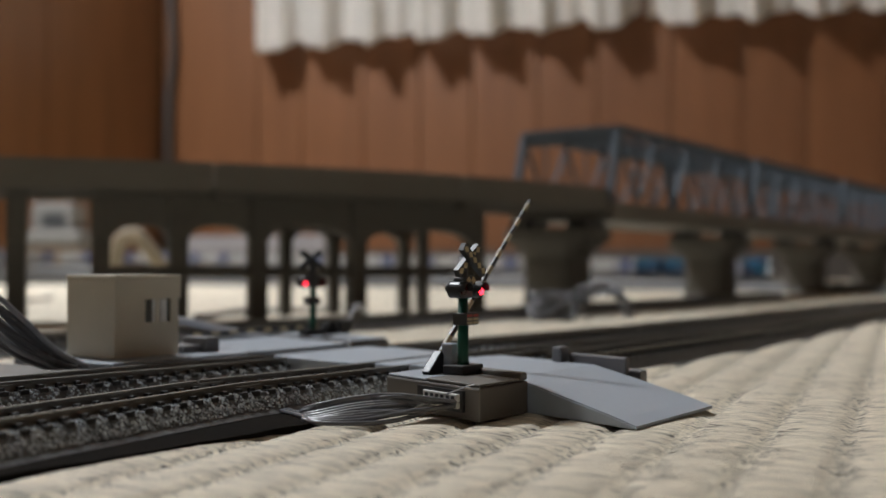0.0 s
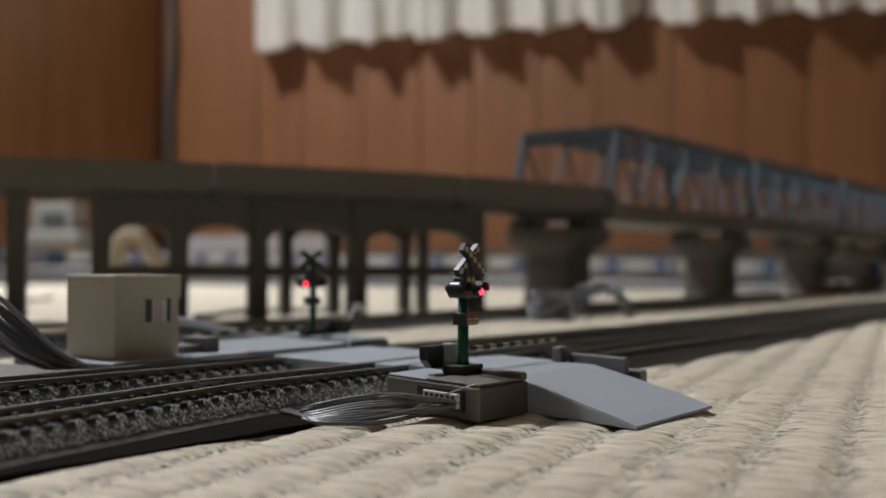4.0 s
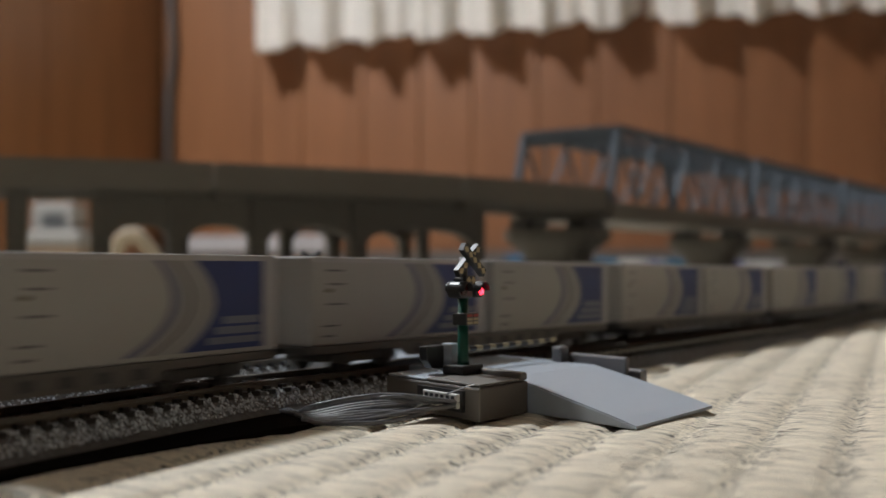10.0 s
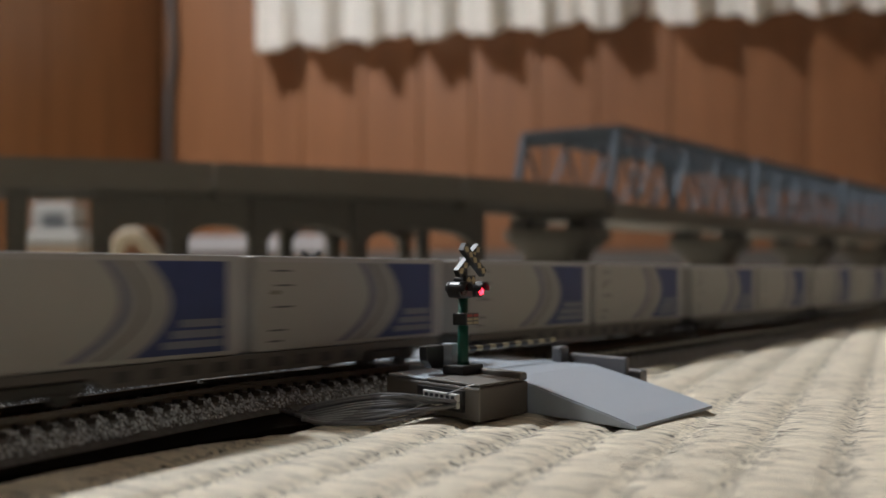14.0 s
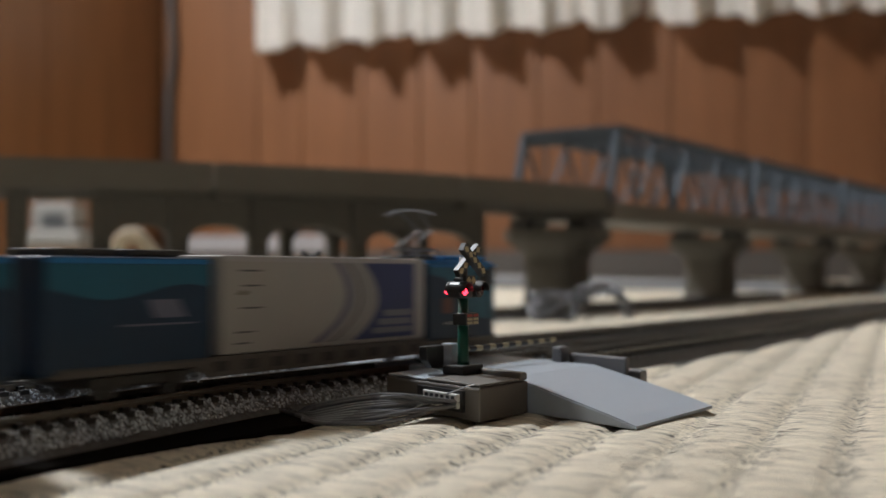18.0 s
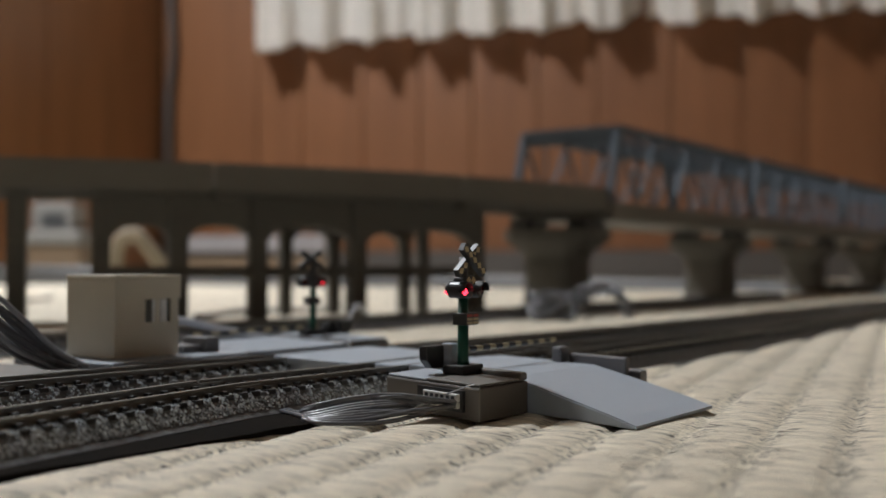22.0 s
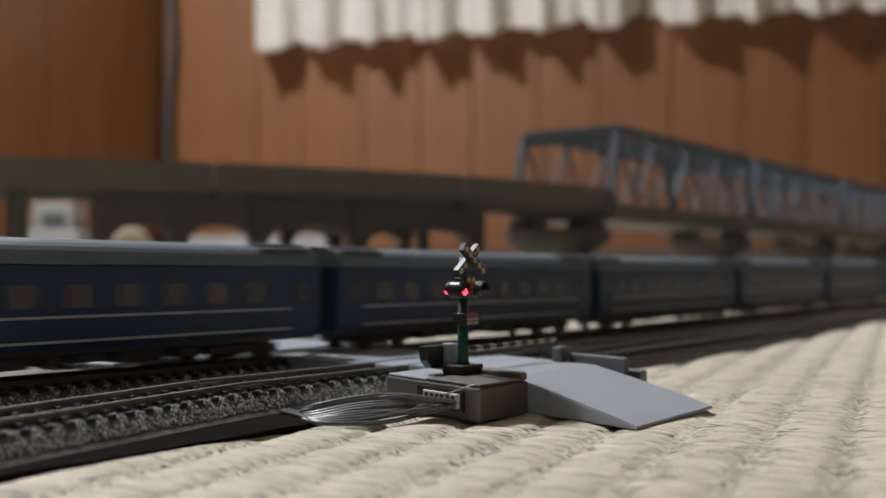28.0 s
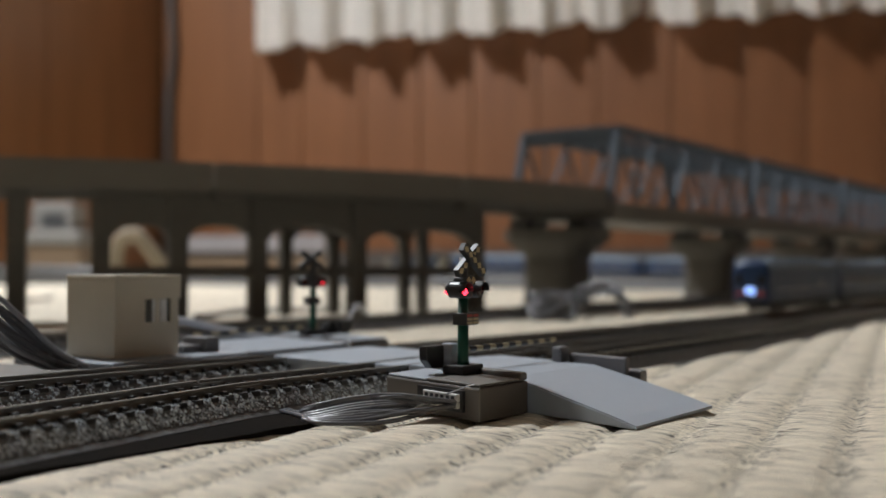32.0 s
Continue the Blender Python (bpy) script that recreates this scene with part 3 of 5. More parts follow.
def far_track(way, s0, s1, name, label):
    """A plain sweep of bed and rails along a curved way."""
    tr = thing(name, label, "track", "ground tracks")
    for sec, nm, mt in ((bed_section(), "ballast_bed", BALLAST), (rail_section(-0.005), "rail", RAIL), (rail_section(0.005), "rail", RAIL)):
        bm = bmesh.new()
        rings = []
        s = s0
        while s <= s1 + 1e-6:
            p = way.at(s)
            d = (way.at(s + 0.002) - way.at(s - 0.002)).normalized()
            side = Vector((-d.y, d.x, 0)).normalized()
            ring = []
            for y, z in sec:
                q = p + side * y
                ring.append(bm.verts.new((q.x, q.y, (p.z + z) if not (nm == "ballast_bed" and z < 0.001) else 0.0002)))
            rings.append(ring)
            s += 0.03
        k = len(sec)
        for a, b in zip(rings, rings[1:]):
            for i in range(k):
                bm.faces.new((a[i], a[(i + 1) % k], b[(i + 1) % k], b[i]))
        bm.faces.new(rings[0])
        bm.faces.new(rings[-1])
        bmesh.ops.recalc_face_normals(bm, faces=bm.faces)
        part(nm, bm, mt, tr)
    return tr



def build_tracks():
    # near track: the piece to the west swings a little towards the camera
    fall = math.degrees(math.atan2(SINK, 0.28))
    track_piece(JOINT, 0.425, 0.0, 1, m=pose(JOINT, 0, 0, 0, fall, 0))
    track_piece(0.425, 0.705, 0.0, 2, m=pose(0.425, 0, -SINK))
    track_piece(0.0, 0.28, 0.0, 3, m=Matrix.Translation((JOINT, 0, 0)) @ pose(0, 0, 0, 0, 0, 180 + BEND) )
    far_track(NEAR_WAY, 3.105, 6.25, "track_section", "curving model track with grey ballast rising on a bank")
    track_piece(0.118, 0.398, 0.037, 5, m=pose(0.118, 0.037, 0, 0, fall, 0))
    track_piece(0.398, 0.678, 0.037, 6, m=pose(0.398, 0.037, -SINK))
    track_piece(-0.162, 0.118, 0.037, 7)
    far_track(FAR_WAY, 3.078, 6.0, "track_section", "curving model track with grey ballast rising on a bank")
    far_track(NEAR_WAY, 0.0, 2.255, "track_section", "straight model track with grey ballast and nickel rails")
    far_track(FAR_WAY, 0.0, 2.238, "track_section", "straight model track with grey ballast and nickel rails")
    # siding that joins the near track further east
    track_piece(0.0, 0.14, 0.0, 9, m=pose(0.250, -0.0156, -0.0010))
    track_piece(0.0, 0.26, 0.0, 10, m=pose(0.3905, -0.0156, -0.0016, 0, 0, 3.5))
    for jx, jy, jz in ((JOINT, 0.0, 0.0), (0.118, 0.037, 0.0), (0.425, 0.0, -SINK), (0.398, 0.037, -SINK)):
        jn = thing("rail_joiners", "metal rail joiners where two track lengths meet", "joiner", "rail joiners", pose(jx, jy, jz))
        for s in (-1, 1):
            for o in (-0.00075, 0.00075):
                part("joiner", slab(-0.0052, 0.0052, s * 0.005 + o - 0.0003, s * 0.005 + o + 0.0003, BED_TOP + 0.0003, BED_TOP + 0.0013, bevel=0.0001), RAIL, jn)
    # third line in front of the viaduct
    track_piece(-0.15, 0.95, 0.158, 8, label="single model track lying before the viaduct")
    stones("ballast_grains", [(JOINT, 0.30, 0.0, 15000, 0.0), (JOINT, 0.245, 0.0, 15000, math.pi + radians(BEND)), (0.118, 0.30, 0.037, 9000, 0.0), (0.02, 0.118, 0.037, 5000, 0.0)], 5, "grey moulded ballast grains along the track beds")


# ---- level crossing ----
def sx(u, y):
    """The crossing lies skew: u is counted from its west edge."""
    return 0.1856 + 0.33 * y + u


def deck(u0, u1, y0, y1, z0, z1, bevel=0.0003):
    return prism([(sx(u0, y0), y0), (sx(u1, y0), y0), (sx(u1, y1), y1), (sx(u0, y1), y1)], z0, z1, bevel)


DECK_TOP = 0.0064


def build_crossing():
    cr = thing("level_crossing", "grey plastic level crossing deck laid across both tracks", "level crossing")
    # approach ramp towards the camera, its back raised to deck height
    a, b = -0.0732, -0.0425
    bm = bmesh.new()
    rows = []
    for k in range(9):
        f = k / 8
        y = a + (b - a) * f
        z = 0.0006 + (DECK_TOP - 0.0006) * (f ** 0.90)
        rows.append((y, z))
    rows.append((-0.0105, DECK_TOP))
    ring = []
    for y, z in rows:
        l, r = 0.0083, 0.0392 + (0.0036 if y < -0.0335 else 0)
        ring.append([bm.verts.new((sx(l, y), y, z)), bm.verts.new((sx(r, y), y, z)), bm.verts.new((sx(r, y), y, 0.0001)), bm.verts.new((sx(l, y), y, 0.0001))])
    for p, q in zip(ring, ring[1:]):
        for i in range(4):
            bm.faces.new((p[i], p[(i + 1) % 4], q[(i + 1) % 4], q[i]))
    bm.faces.new(ring[0])
    bm.faces.new(ring[-1][::-1])
    bmesh.ops.recalc_face_normals(bm, faces=bm.faces)
    es = [e for e in bm.edges if e.is_boundary is False and abs(e.verts[0].co.z - e.verts[1].co.z) < 0.001 and e.calc_face_angle(0) > 0.9]
    bmesh.ops.bevel(bm, geom=es, offset=0.00025, segments=2, affect="EDGES")
    part("approach_ramp", bm, GREY_PLASTIC, cr)
    part("deck_plate", deck(0.010, 0.041, -0.0040, 0.0040, 0.0042, DECK_TOP - 0.0008), GREY_PLASTIC, cr)
    part("deck_plate", prism([(0.1925, 0.0060), (0.2300, 0.0060), (0.2380, 0.0305), (0.1965, 0.0305)], 0.0002, 0.0058, 0.0003), GREY_PLASTIC, cr)
    part("deck_plate", deck(0.004, 0.042, 0.0330, 0.0410, 0.0042, DECK_TOP - 0.0010), GREY_PLASTIC, cr)
    part("deck_plate", deck(0.002, 0.040, 0.0490, 0.0880, 0.0002, DECK_TOP - 0.0006), GREY_PLASTIC, cr)
    part("far_ramp", profile_x([(0.0885, 0.0002), (0.115, 0.0002), (0.115, 0.0006), (0.0885, DECK_TOP - 0.0002)], 0.213, 0.253), GREY_PLASTIC, cr)
    # kerb east of the road
    part("kerb", deck(0.0393, 0.0450, -0.0395, -0.0112, 0.0002, 0.0062), GREY_PLASTIC, cr)
    part("kerb", deck(0.0432, 0.0450, -0.0512, -0.0347, 0.0002, 0.0083, 0.0004), KERB, cr)
    part("kerb_end", deck(0.0398, 0.0438, -0.0345, -0.0318, 0.0063, 0.0098, 0.0005), KERB, cr)
    part("kerb_foot", deck(0.0452, 0.0486, -0.0540, -0.0402, 0.0002, 0.0056), KERB, cr)
    return cr


def build_near_box():
    y0, y1 = -0.0476, -0.0200
    bx = thing("control_box", "taupe plastic control box with a cable socket beside the crossing", "control box", "crossing boxes")
    part("body", prism([(sx(-0.0087, y0), y0), (sx(0.0078, y0), y0), (sx(0.0078, y1), y1), (sx(-0.0087, y1), y1)], 0.0002, 0.0062, 0.0004), TAUPE, bx)
    part("lid", prism([(sx(-0.0085, y0 + 0.0003), y0 + 0.0003), (sx(0.0050, y0 + 0.0003), y0 + 0.0003), (sx(0.0050, -0.0325), -0.0325), (sx(-0.0085, -0.0325), -0.0325)], 0.0063, 0.0068, 0.0002), TAUPE, bx)
    part("lid", prism([(sx(-0.0085, -0.0322), -0.0322), (sx(0.0050, -0.0322), -0.0322), (sx(0.0050, y1 - 0.0003), y1 - 0.0003), (sx(-0.0085, y1 - 0.0003), y1 - 0.0003)], 0.0063, 0.0067, 0.0002), GREY_PLASTIC, bx)
    part("rim", prism([(sx(0.0054, y0 + 0.0002), y0 + 0.0002), (sx(0.0078, y0 + 0.0002), y0 + 0.0002), (sx(0.0078, y1), y1), (sx(0.0054, y1), y1)], 0.0063, 0.0078, 0.0004), TAUPE, bx)
    # socket in the west flank
    turn = math.atan2(1, 0.33)
    m = Matrix.Translation((sx(-0.0087, -0.0425), -0.0425, 0.0035)) @ pose(0, 0, 0, 0, 0, math.degrees(turn))
    sock = part("socket", slab(-0.0012, 0.0125, -0.0001, 0.0006, -0.0019, 0.0019), BLACK, bx, "dark recess of the cable socket")
    sock.matrix_basis = m
    pl = part("plug", slab(-0.0004, 0.0100, 0.0002, 0.0012, -0.0013, 0.0013, bevel=0.0002), WHITE_PAINT, bx, "white multi-pin cable plug")
    pl.matrix_basis = m
    for i in range(6):
        p = part("pin", slab(0.0004 + i * 0.0016, 0.0011 + i * 0.0016, 0.0011, 0.0014, -0.0007, 0.0009), BLACK, bx)
        p.matrix_basis = m
    return bx


def build_far_box():
    y0, y1 = 0.0480, 0.0900
    bx = thing("control_box", "taupe plastic control box at the far side of the crossing", "control box", "crossing boxes")
    part("body", prism([(sx(0.0410, y0), y0), (sx(0.0580, y0), y0), (sx(0.0580, y1), y1), (sx(0.0410, y1), y1)], 0.0002, 0.0060, 0.0004), TAUPE, bx)
    part("lid", prism([(sx(0.0415, y0 + 0.001), y0 + 0.001), (sx(0.0575, y0 + 0.001), y0 + 0.001), (sx(0.0575, y1 - 0.001), y1 - 0.001), (sx(0.0415, y1 - 0.001), y1 - 0.001)], 0.0061, 0.0066, 0.0002), GREY_PLASTIC, bx)
    return bx


def chequer_board(parent, a, b, wide, thick, y, count=5):
    """A diagonal board of the crossbuck: black with yellow lozenges, a white upper edge."""
    a, b = Vector((a[0], y, a[1])), Vector((b[0], y, b[1]))
    bm = bmesh.new()
    bar(bm, a, b, thick, wide)
    brd = part("crossbuck_board", bm, BLACK, parent)
    d = (b - a).normalized()
    n = Vector((-d.z, 0, d.x))
    ln = (b - a).length
    for i in range(count):
        c = a + d * ln * (i + 0.5) / count
        for s in (-1,):
            yy = s * (thick / 2 + 0.00004)
            q = bmesh.new()
            h = ln / count * 0.5
            pts = [c + d * h * 0.95, c + n * wide * 0.42, c - d * h * 0.95, c - n * wide * 0.42]
            lo = [q.verts.new((p.x, y + yy, p.z)) for p in pts]
            hi = [q.verts.new((p.x, y + yy + s * 0.00005, p.z)) for p in pts]
            q.faces.new(lo), q.faces.new(hi)
            for k in range(4):
                q.faces.new((lo[k], lo[(k + 1) % 4], hi[(k + 1) % 4], hi[k]))
            bmesh.ops.recalc_face_normals(q, faces=q.faces)
            part("lozenge", q, YELLOW, brd)
    return brd


BULBS = []


def build_signal(m, bulb, lift=0.0):
    """A crossing signal: green post, two lamp heads back to back, crossbuck and sign."""
    sg = thing("crossing_signal", "black and green crossing signal with crossbuck and red lamps", "signal", "crossing signals", m)
    part("base", slab(-0.0036, 0.0036, -0.0024, 0.0024, 0.0, 0.0018, bevel=0.0003), BLACK, sg)
    part("post", rod([(0, 0, 0.0018), (0, 0, 0.0026), (0, 0, 0.0150)], [0.00125, 0.00112, 0.00098], 14), GREEN, sg, smooth=True)
    part("mast_top", rod([(0, 0, 0.0150), (0, 0, 0.0225 + lift)], [0.0010, 0.0008], 12), BLACK, sg, smooth=True)
    part("lamp_bar", slab(-0.0026, 0.0040, -0.0007, 0.0007, 0.0158, 0.0176, bevel=0.0002), BLACK, sg)
    part("lamp_shroud", slab(-0.0016, 0.0016, -0.0013, 0.0013, 0.0145, 0.0185, bevel=0.0004), BLACK, sg)
    bulbs = []
    zc = 0.0162
    for side in (-1, 1):
        for face in (-1, 1):
            x, y = (0.0033 if side > 0 else -0.0024), face * (0.0009 if face < 0 else 0.0003)
            reach = 0.0021 if face < 0 else 0.0012
            hd = part("lamp_head", rod([(x, y - face * 0.0006, zc), (x, y + face * 0.0008, zc)], 0.0016, 18), BLACK, sg)
            hood = bmesh.new()
            ring = []
            for k in range(11):
                ang = math.radians(-10 + 200 * k / 10)
                row = []
                for yy, rr in ((y + face * 0.0006, 0.00168), (y + face * reach, 0.00155), (y + face * reach, 0.0014), (y + face * 0.0006, 0.0015)):
                    row.append(hood.verts.new((x + rr * math.cos(ang), yy, zc + rr * math.sin(ang))))
                ring.append(row)
            for p, q in zip(ring, ring[1:]):
                for k in range(4):
                    hood.faces.new((p[k], p[(k + 1) % 4], q[(k + 1) % 4], q[k]))
            hood.faces.new(ring[0]), hood.faces.new(ring[-1])
            bmesh.ops.recalc_face_normals(hood, faces=hood.faces)
            part("hood", hood, BLACK, hd)
            part("lens", rod([(x, y + face * 0.00081, zc), (x, y + face * 0.00105, zc)], 0.00115, 16), DARK_LENS, hd)
            bl = part("bulb", rod([(0, 0, 0), (0, face * (0.0004 if face < 0 else 0.0010), 0)], [bulb if side > 0 or not lift else bulb * 0.28, bulb * (0.6 if side > 0 or not lift else 0.16)], 16), RED_GLOW, sg, "glowing red lamp")
            bulbs.append((bl, x, y + face * 0.00085, zc - 0.0004, face, side))
    BULBS.append(bulbs)
    for k, s in enumerate((-1, 1)):
        chequer_board(sg, (-0.0036 * s, 0.0193 + lift), (0.0036 * s, 0.0244 + lift), 0.0016, 0.0011, -0.0022 + 0.0012 * k)
    chequer_board(sg, (-0.0016, 0.0180), (0.0016, 0.0180), 0.0018, 0.0008, -0.0014, 2)
    part("bell", rod([(0.0040, 0, 0.0168), (0.0056, 0, 0.0168)], [0.0010, 0.0008], 12), BLACK, sg)
    sign = part("arrow_sign", slab(-0.0022, 0.0022, -0.0022, 0.0010, 0.0094, 0.0117, bevel=0.0002), BLACK, sg)
    for i, (a, b) in enumerate(((0.0096, 0.0101), (0.0103, 0.0108), (0.0110, 0.0115))):
        for x in (-0.0019, 0.0002):
            part("sign_bar", slab(x, x + 0.0017, -0.00232, -0.00221, a, b), (RED_PRINT if i == 2 else CREAM), sign)
    return sg


def build_barrier(name, m, length, label, flip=1):
    """A gate motor with a swinging striped arm; the arm is returned too, for its motion."""
    br = thing(name, label, "barrier", "crossing barriers", m)
    if flip > 0:
        part("motor_case", slab(-0.0012, 0.0014, -0.0034, -0.0008, -0.0038, 0.0018, bevel=0.0003), GREY_PLASTIC, br)
    else:
        part("motor_case", slab(-0.0072, -0.0020, -0.0011, 0.0026, -0.0034, -0.0006, bevel=0.0003), UNDER_MATT, br)
    arm = part("arm", rod([(0.0, 0, 0), (flip * length, 0, 0)], [0.00062, 0.0004], 10), BLACK, br, "black and yellow striped gate arm")
    n = 9
    for i in range(n):
        a = length * (i + 0.35) / n
        b = length * (i + 0.80) / n
        part("stripe", rod([(flip * a, 0, 0), (flip * b, 0, 0)], [0.00066 - 0.0002 * i / n, 0.00064 - 0.0002 * i / n], 10), CREAM, arm)
    cw = bmesh.new()
    profile_y([(-flip * 0.0010, -0.0030), (-flip * 0.0048, -0.0028), (-flip * 0.0066, -0.0012), (-flip * 0.0068, 0.0015), (-flip * 0.0010, 0.0015)], -0.0014, 0.0005, cw, 0.0002)
    part("counterweight", cw, BLACK, arm)
    if flip < 0:
        part("drive_drum", rod([(-0.0062, -0.0034, -0.0014), (-0.0062, -0.0012, -0.0014)], 0.0029, 18), UNDER_MATT, br)
    return br, arm


def build_hut():
    """A plain relay hut with two slit windows and a roof lip."""
    m = pose(0.1666, 0.0566, 0.0060)
    h = thing("relay_hut", "plain beige plastic relay hut beside the tracks", "hut", m=m)
    w, d, t, top = 0.0192, 0.0178, 0.0009, 0.0195
    part("rear_wall", slab(0, w, d - t, d, 0, top - 0.001, bevel=0.0002), HUT, h)
    part("side_wall", slab(0, t, 0, d - t, 0, top - 0.001, bevel=0.0002), HUT, h)
    part("side_wall", slab(w - t, w, t, d - t, 0, top - 0.001, bevel=0.0002), HUT, h)
    for a in ((t, 0.0089, 0, t, 0, top - 0.001), (0.0089, 0.0168, 0, t, 0, 0.0081), (0.0089, 0.0168, 0, t, 0.0137, top - 0.001), (0.0122, 0.0133, 0, t, 0.0081, 0.0137),
              (0.0168, w, 0, t, 0, top - 0.001)):
        part("wall_panel", slab(*a), HUT, h)
    part("eave_block", slab(w + 0.00002, w + 0.0009, 0.0, 0.0060, 0.0138, top - 0.001, bevel=0.0002), HUT, h)
    part("roof", slab(-0.0001, w + 0.0009, -0.0002, d + 0.0002, top - 0.001, top, bevel=0.0003), HUT, h)
    part("window_pane", slab(0.0090, 0.0122, t * 0.5, t * 0.7, 0.0082, 0.0136), WINDOW, h)
    part("window_pane", slab(0.0134, 0.0167, t * 0.5, t * 0.7, 0.0082, 0.0136), WINDOW, h)
    # pale strips stand in for the brightness seen through the slits
    part("frame_post", slab(0.0112, 0.0120, 0.0001, 0.0006, 0.0082, 0.0136), SLIT_PALE, h, "pale strip for the bright view through the window slit")
    part("frame_post", slab(0.0136, 0.0156, 0.0001, 0.0006, 0.0082, 0.0136), SLIT_PALE, h, "pale strip for the bright view through the window slit")
    base = thing("base_plate", "flat grey plastic plate under the relay hut", "plate")
    part("plate", slab(0.1600, 0.2065, 0.0490, 0.086, 0.0002, 0.0058, bevel=0.0003), GREY_PLASTIC, base)
    part("plate", slab(0.0600, 0.1598, 0.0500, 0.112, 0.0002, 0.0040, bevel=0.0003), TAUPE, base, "lower taupe plate")
    part("step", slab(0.1885, 0.1960, 0.0580, 0.0650, 0.0059, 0.0078, bevel=0.0003), KERB, base)
    part("step", slab(0.1945, 0.1990, 0.0560, 0.0650, 0.0059, 0.0096, bevel=0.0003), KERB, base)


def cable(name, points, radius, material, label, group="", steps=8):
    return solid(name, rod(smooth_line(points, steps), radius, 8), material, label, "cable", group=group, smooth=True)


def build_cables():
    rng = random.Random(11)
    # from the socket of the control box along the track bed
    for i in range(11):
        f = i / 10
        yy = -0.0425 + 0.0010 * (i % 8)
        x = sx(-0.0092, yy)
        # the upper cables arch over the lower ones, which lie on the mat further out
        hi = 0.0046 - 0.0036 * f
        wob = rng.uniform(-0.0011, 0.0011)
        out = 0.0075 * f ** 1.4
        pts = [(x + 0.0010, yy, 0.0030 + 0.0003 * (i % 3)), (x - 0.0012, yy + 0.0012, 0.0036 - 0.0012 * f), (0.1566 - out * 0.5, -0.0327 - out * 0.35, max(0.0006, hi + wob * 0.4)),
               (0.1532 - out * 0.9 + wob, -0.0265 - out * 0.6, max(0.0006, hi - 0.0006)), (0.1492 - out * 0.75, -0.0195 - out * 0.6 + wob, max(0.0006, hi - 0.0022)),
               (0.1502 - 0.0034 * f, -0.0152 - 0.0042 * f, 0.0008), (0.1545 - 0.0030 * f, -0.0085, 0.0007)]
        cable("cable", pts, 0.00042, CABLE, "thin grey cable curving from the control box to the track", "cables at the control box")
    cable("cable", [(sx(-0.0092, -0.0385), -0.0385, 0.0045), (sx(-0.0105, -0.041), -0.041, 0.0050), (sx(-0.0100, -0.0445), -0.0445, 0.0062), (sx(-0.0088, -0.0462), -0.0462, 0.0068)], 0.00014, CABLE_PALE, "hair-thin pale wire end", "cables at the control box")
    # bundle by the hut
    for i in range(8):
        d = 0.0014 * i
        q = 0.0585 + 0.0009 * (i % 4)
        wob = rng.uniform(-0.0006, 0.0006)
        pts = [(0.1330, q + 0.002, 0.0265 - d), (0.1385, q + 0.001, 0.0213 - d * 0.95 + wob), (0.1440, q, 0.0160 - d * 0.80), (0.1500, q, 0.0108 - d * 0.55 + wob * 0.5),
               (0.1545 - d * 0.3, q - 0.001, 0.0072 - d * 0.22), (0.1585 - d * 0.5, q - 0.003, 0.0050)]
        cable("cable", pts, 0.00062, CABLE if i % 3 else CABLE_PALE, "grey cable in a bundle beside the relay hut", "cables by the hut")
    for i in range(3):
        o = i * 0.004
        cable("cable", [(0.205 + o, 0.112 + o, 0.0105), (0.225 + o, 0.105 + o, 0.0115), (0.245 + o, 0.098 + o, 0.007), (0.262 + o, 0.094 + o, 0.0035)], 0.0008, CABLE_PALE, "pale flat cable lying behind the crossing", "cables behind the crossing")
    cable("cable", [(0.325, 0.121, 0.0008), (0.328, 0.121, 0.006), (0.334, 0.121, 0.0125), (0.340, 0.123, 0.0105)], 0.0009, CABLE_PALE, "pale cable end standing up behind the crossing")
    # thin cables lying on the mat beyond the viaduct
    for a, b, c in (((0.55, -0.125), (0.64, -0.128), (0.72, -0.122)), ((0.80, -0.33), (0.92, -0.335), (1.02, -0.36)), ((0.60, -0.135), (0.66, -0.118), (0.70, -0.075))):
        cable("cable", [spot(*a, 0.0012), spot(*b, 0.0012), spot(*c, 0.0012)], 0.0012, CABLE, "thin grey cable lying on the mat beyond the viaduct", "cables on the mat")
    # loose coil beyond the tracks
    for i in range(7):
        r = 0.0120 + 0.0012 * i
        c0 = spot(0.62 + 0.004 * (i % 3), 0.0905 - 0.0005 * i)
        cx, cy = c0.x, c0.y
        pts = []
        for k in range(15):
            a = math.radians(-20 + 215 * k / 14)
            d = ASIDE * (r * math.cos(a) + rng.uniform(-0.0004, 0.0004)) + AHEAD * (0.006 * math.sin(3 * a + i))
            pts.append((cx + d.x, cy + d.y, max(0.001, 0.001 + 0.95 * r * math.sin(a) + rng.uniform(-0.0003, 0.0003))))
        cable("cable", pts, 0.0008, CABLE if i % 2 else CABLE_PALE, "loop of grey cable coiled on the mat beyond the tracks", "cable coil", steps=4)
    for i in range(6):
        pts = []
        c = spot(0.575, 0.057, 0.006) + Vector((rng.uniform(-0.004, 0.004), rng.uniform(-0.004, 0.004), 0))
        for k in range(13):
            a = 2 * math.pi * k / 12
            d = ASIDE * (0.0105 * math.cos(a)) + AHEAD * (0.008 * math.sin(a + i))
            pts.append((c.x + d.x, c.y + d.y, 0.0055 + 0.0065 * math.sin(a + i * 0.9) + 0.002))
        cable("cable", pts, 0.0012, CABLE, "knot of grey cable lying beyond the tracks", "cable coil", steps=4)


# ---- viaduct and bridge ----
ARC = Vector((0.676, 0.726, 0))
V_TOP, V_LOW = 0.0800, 0.0640


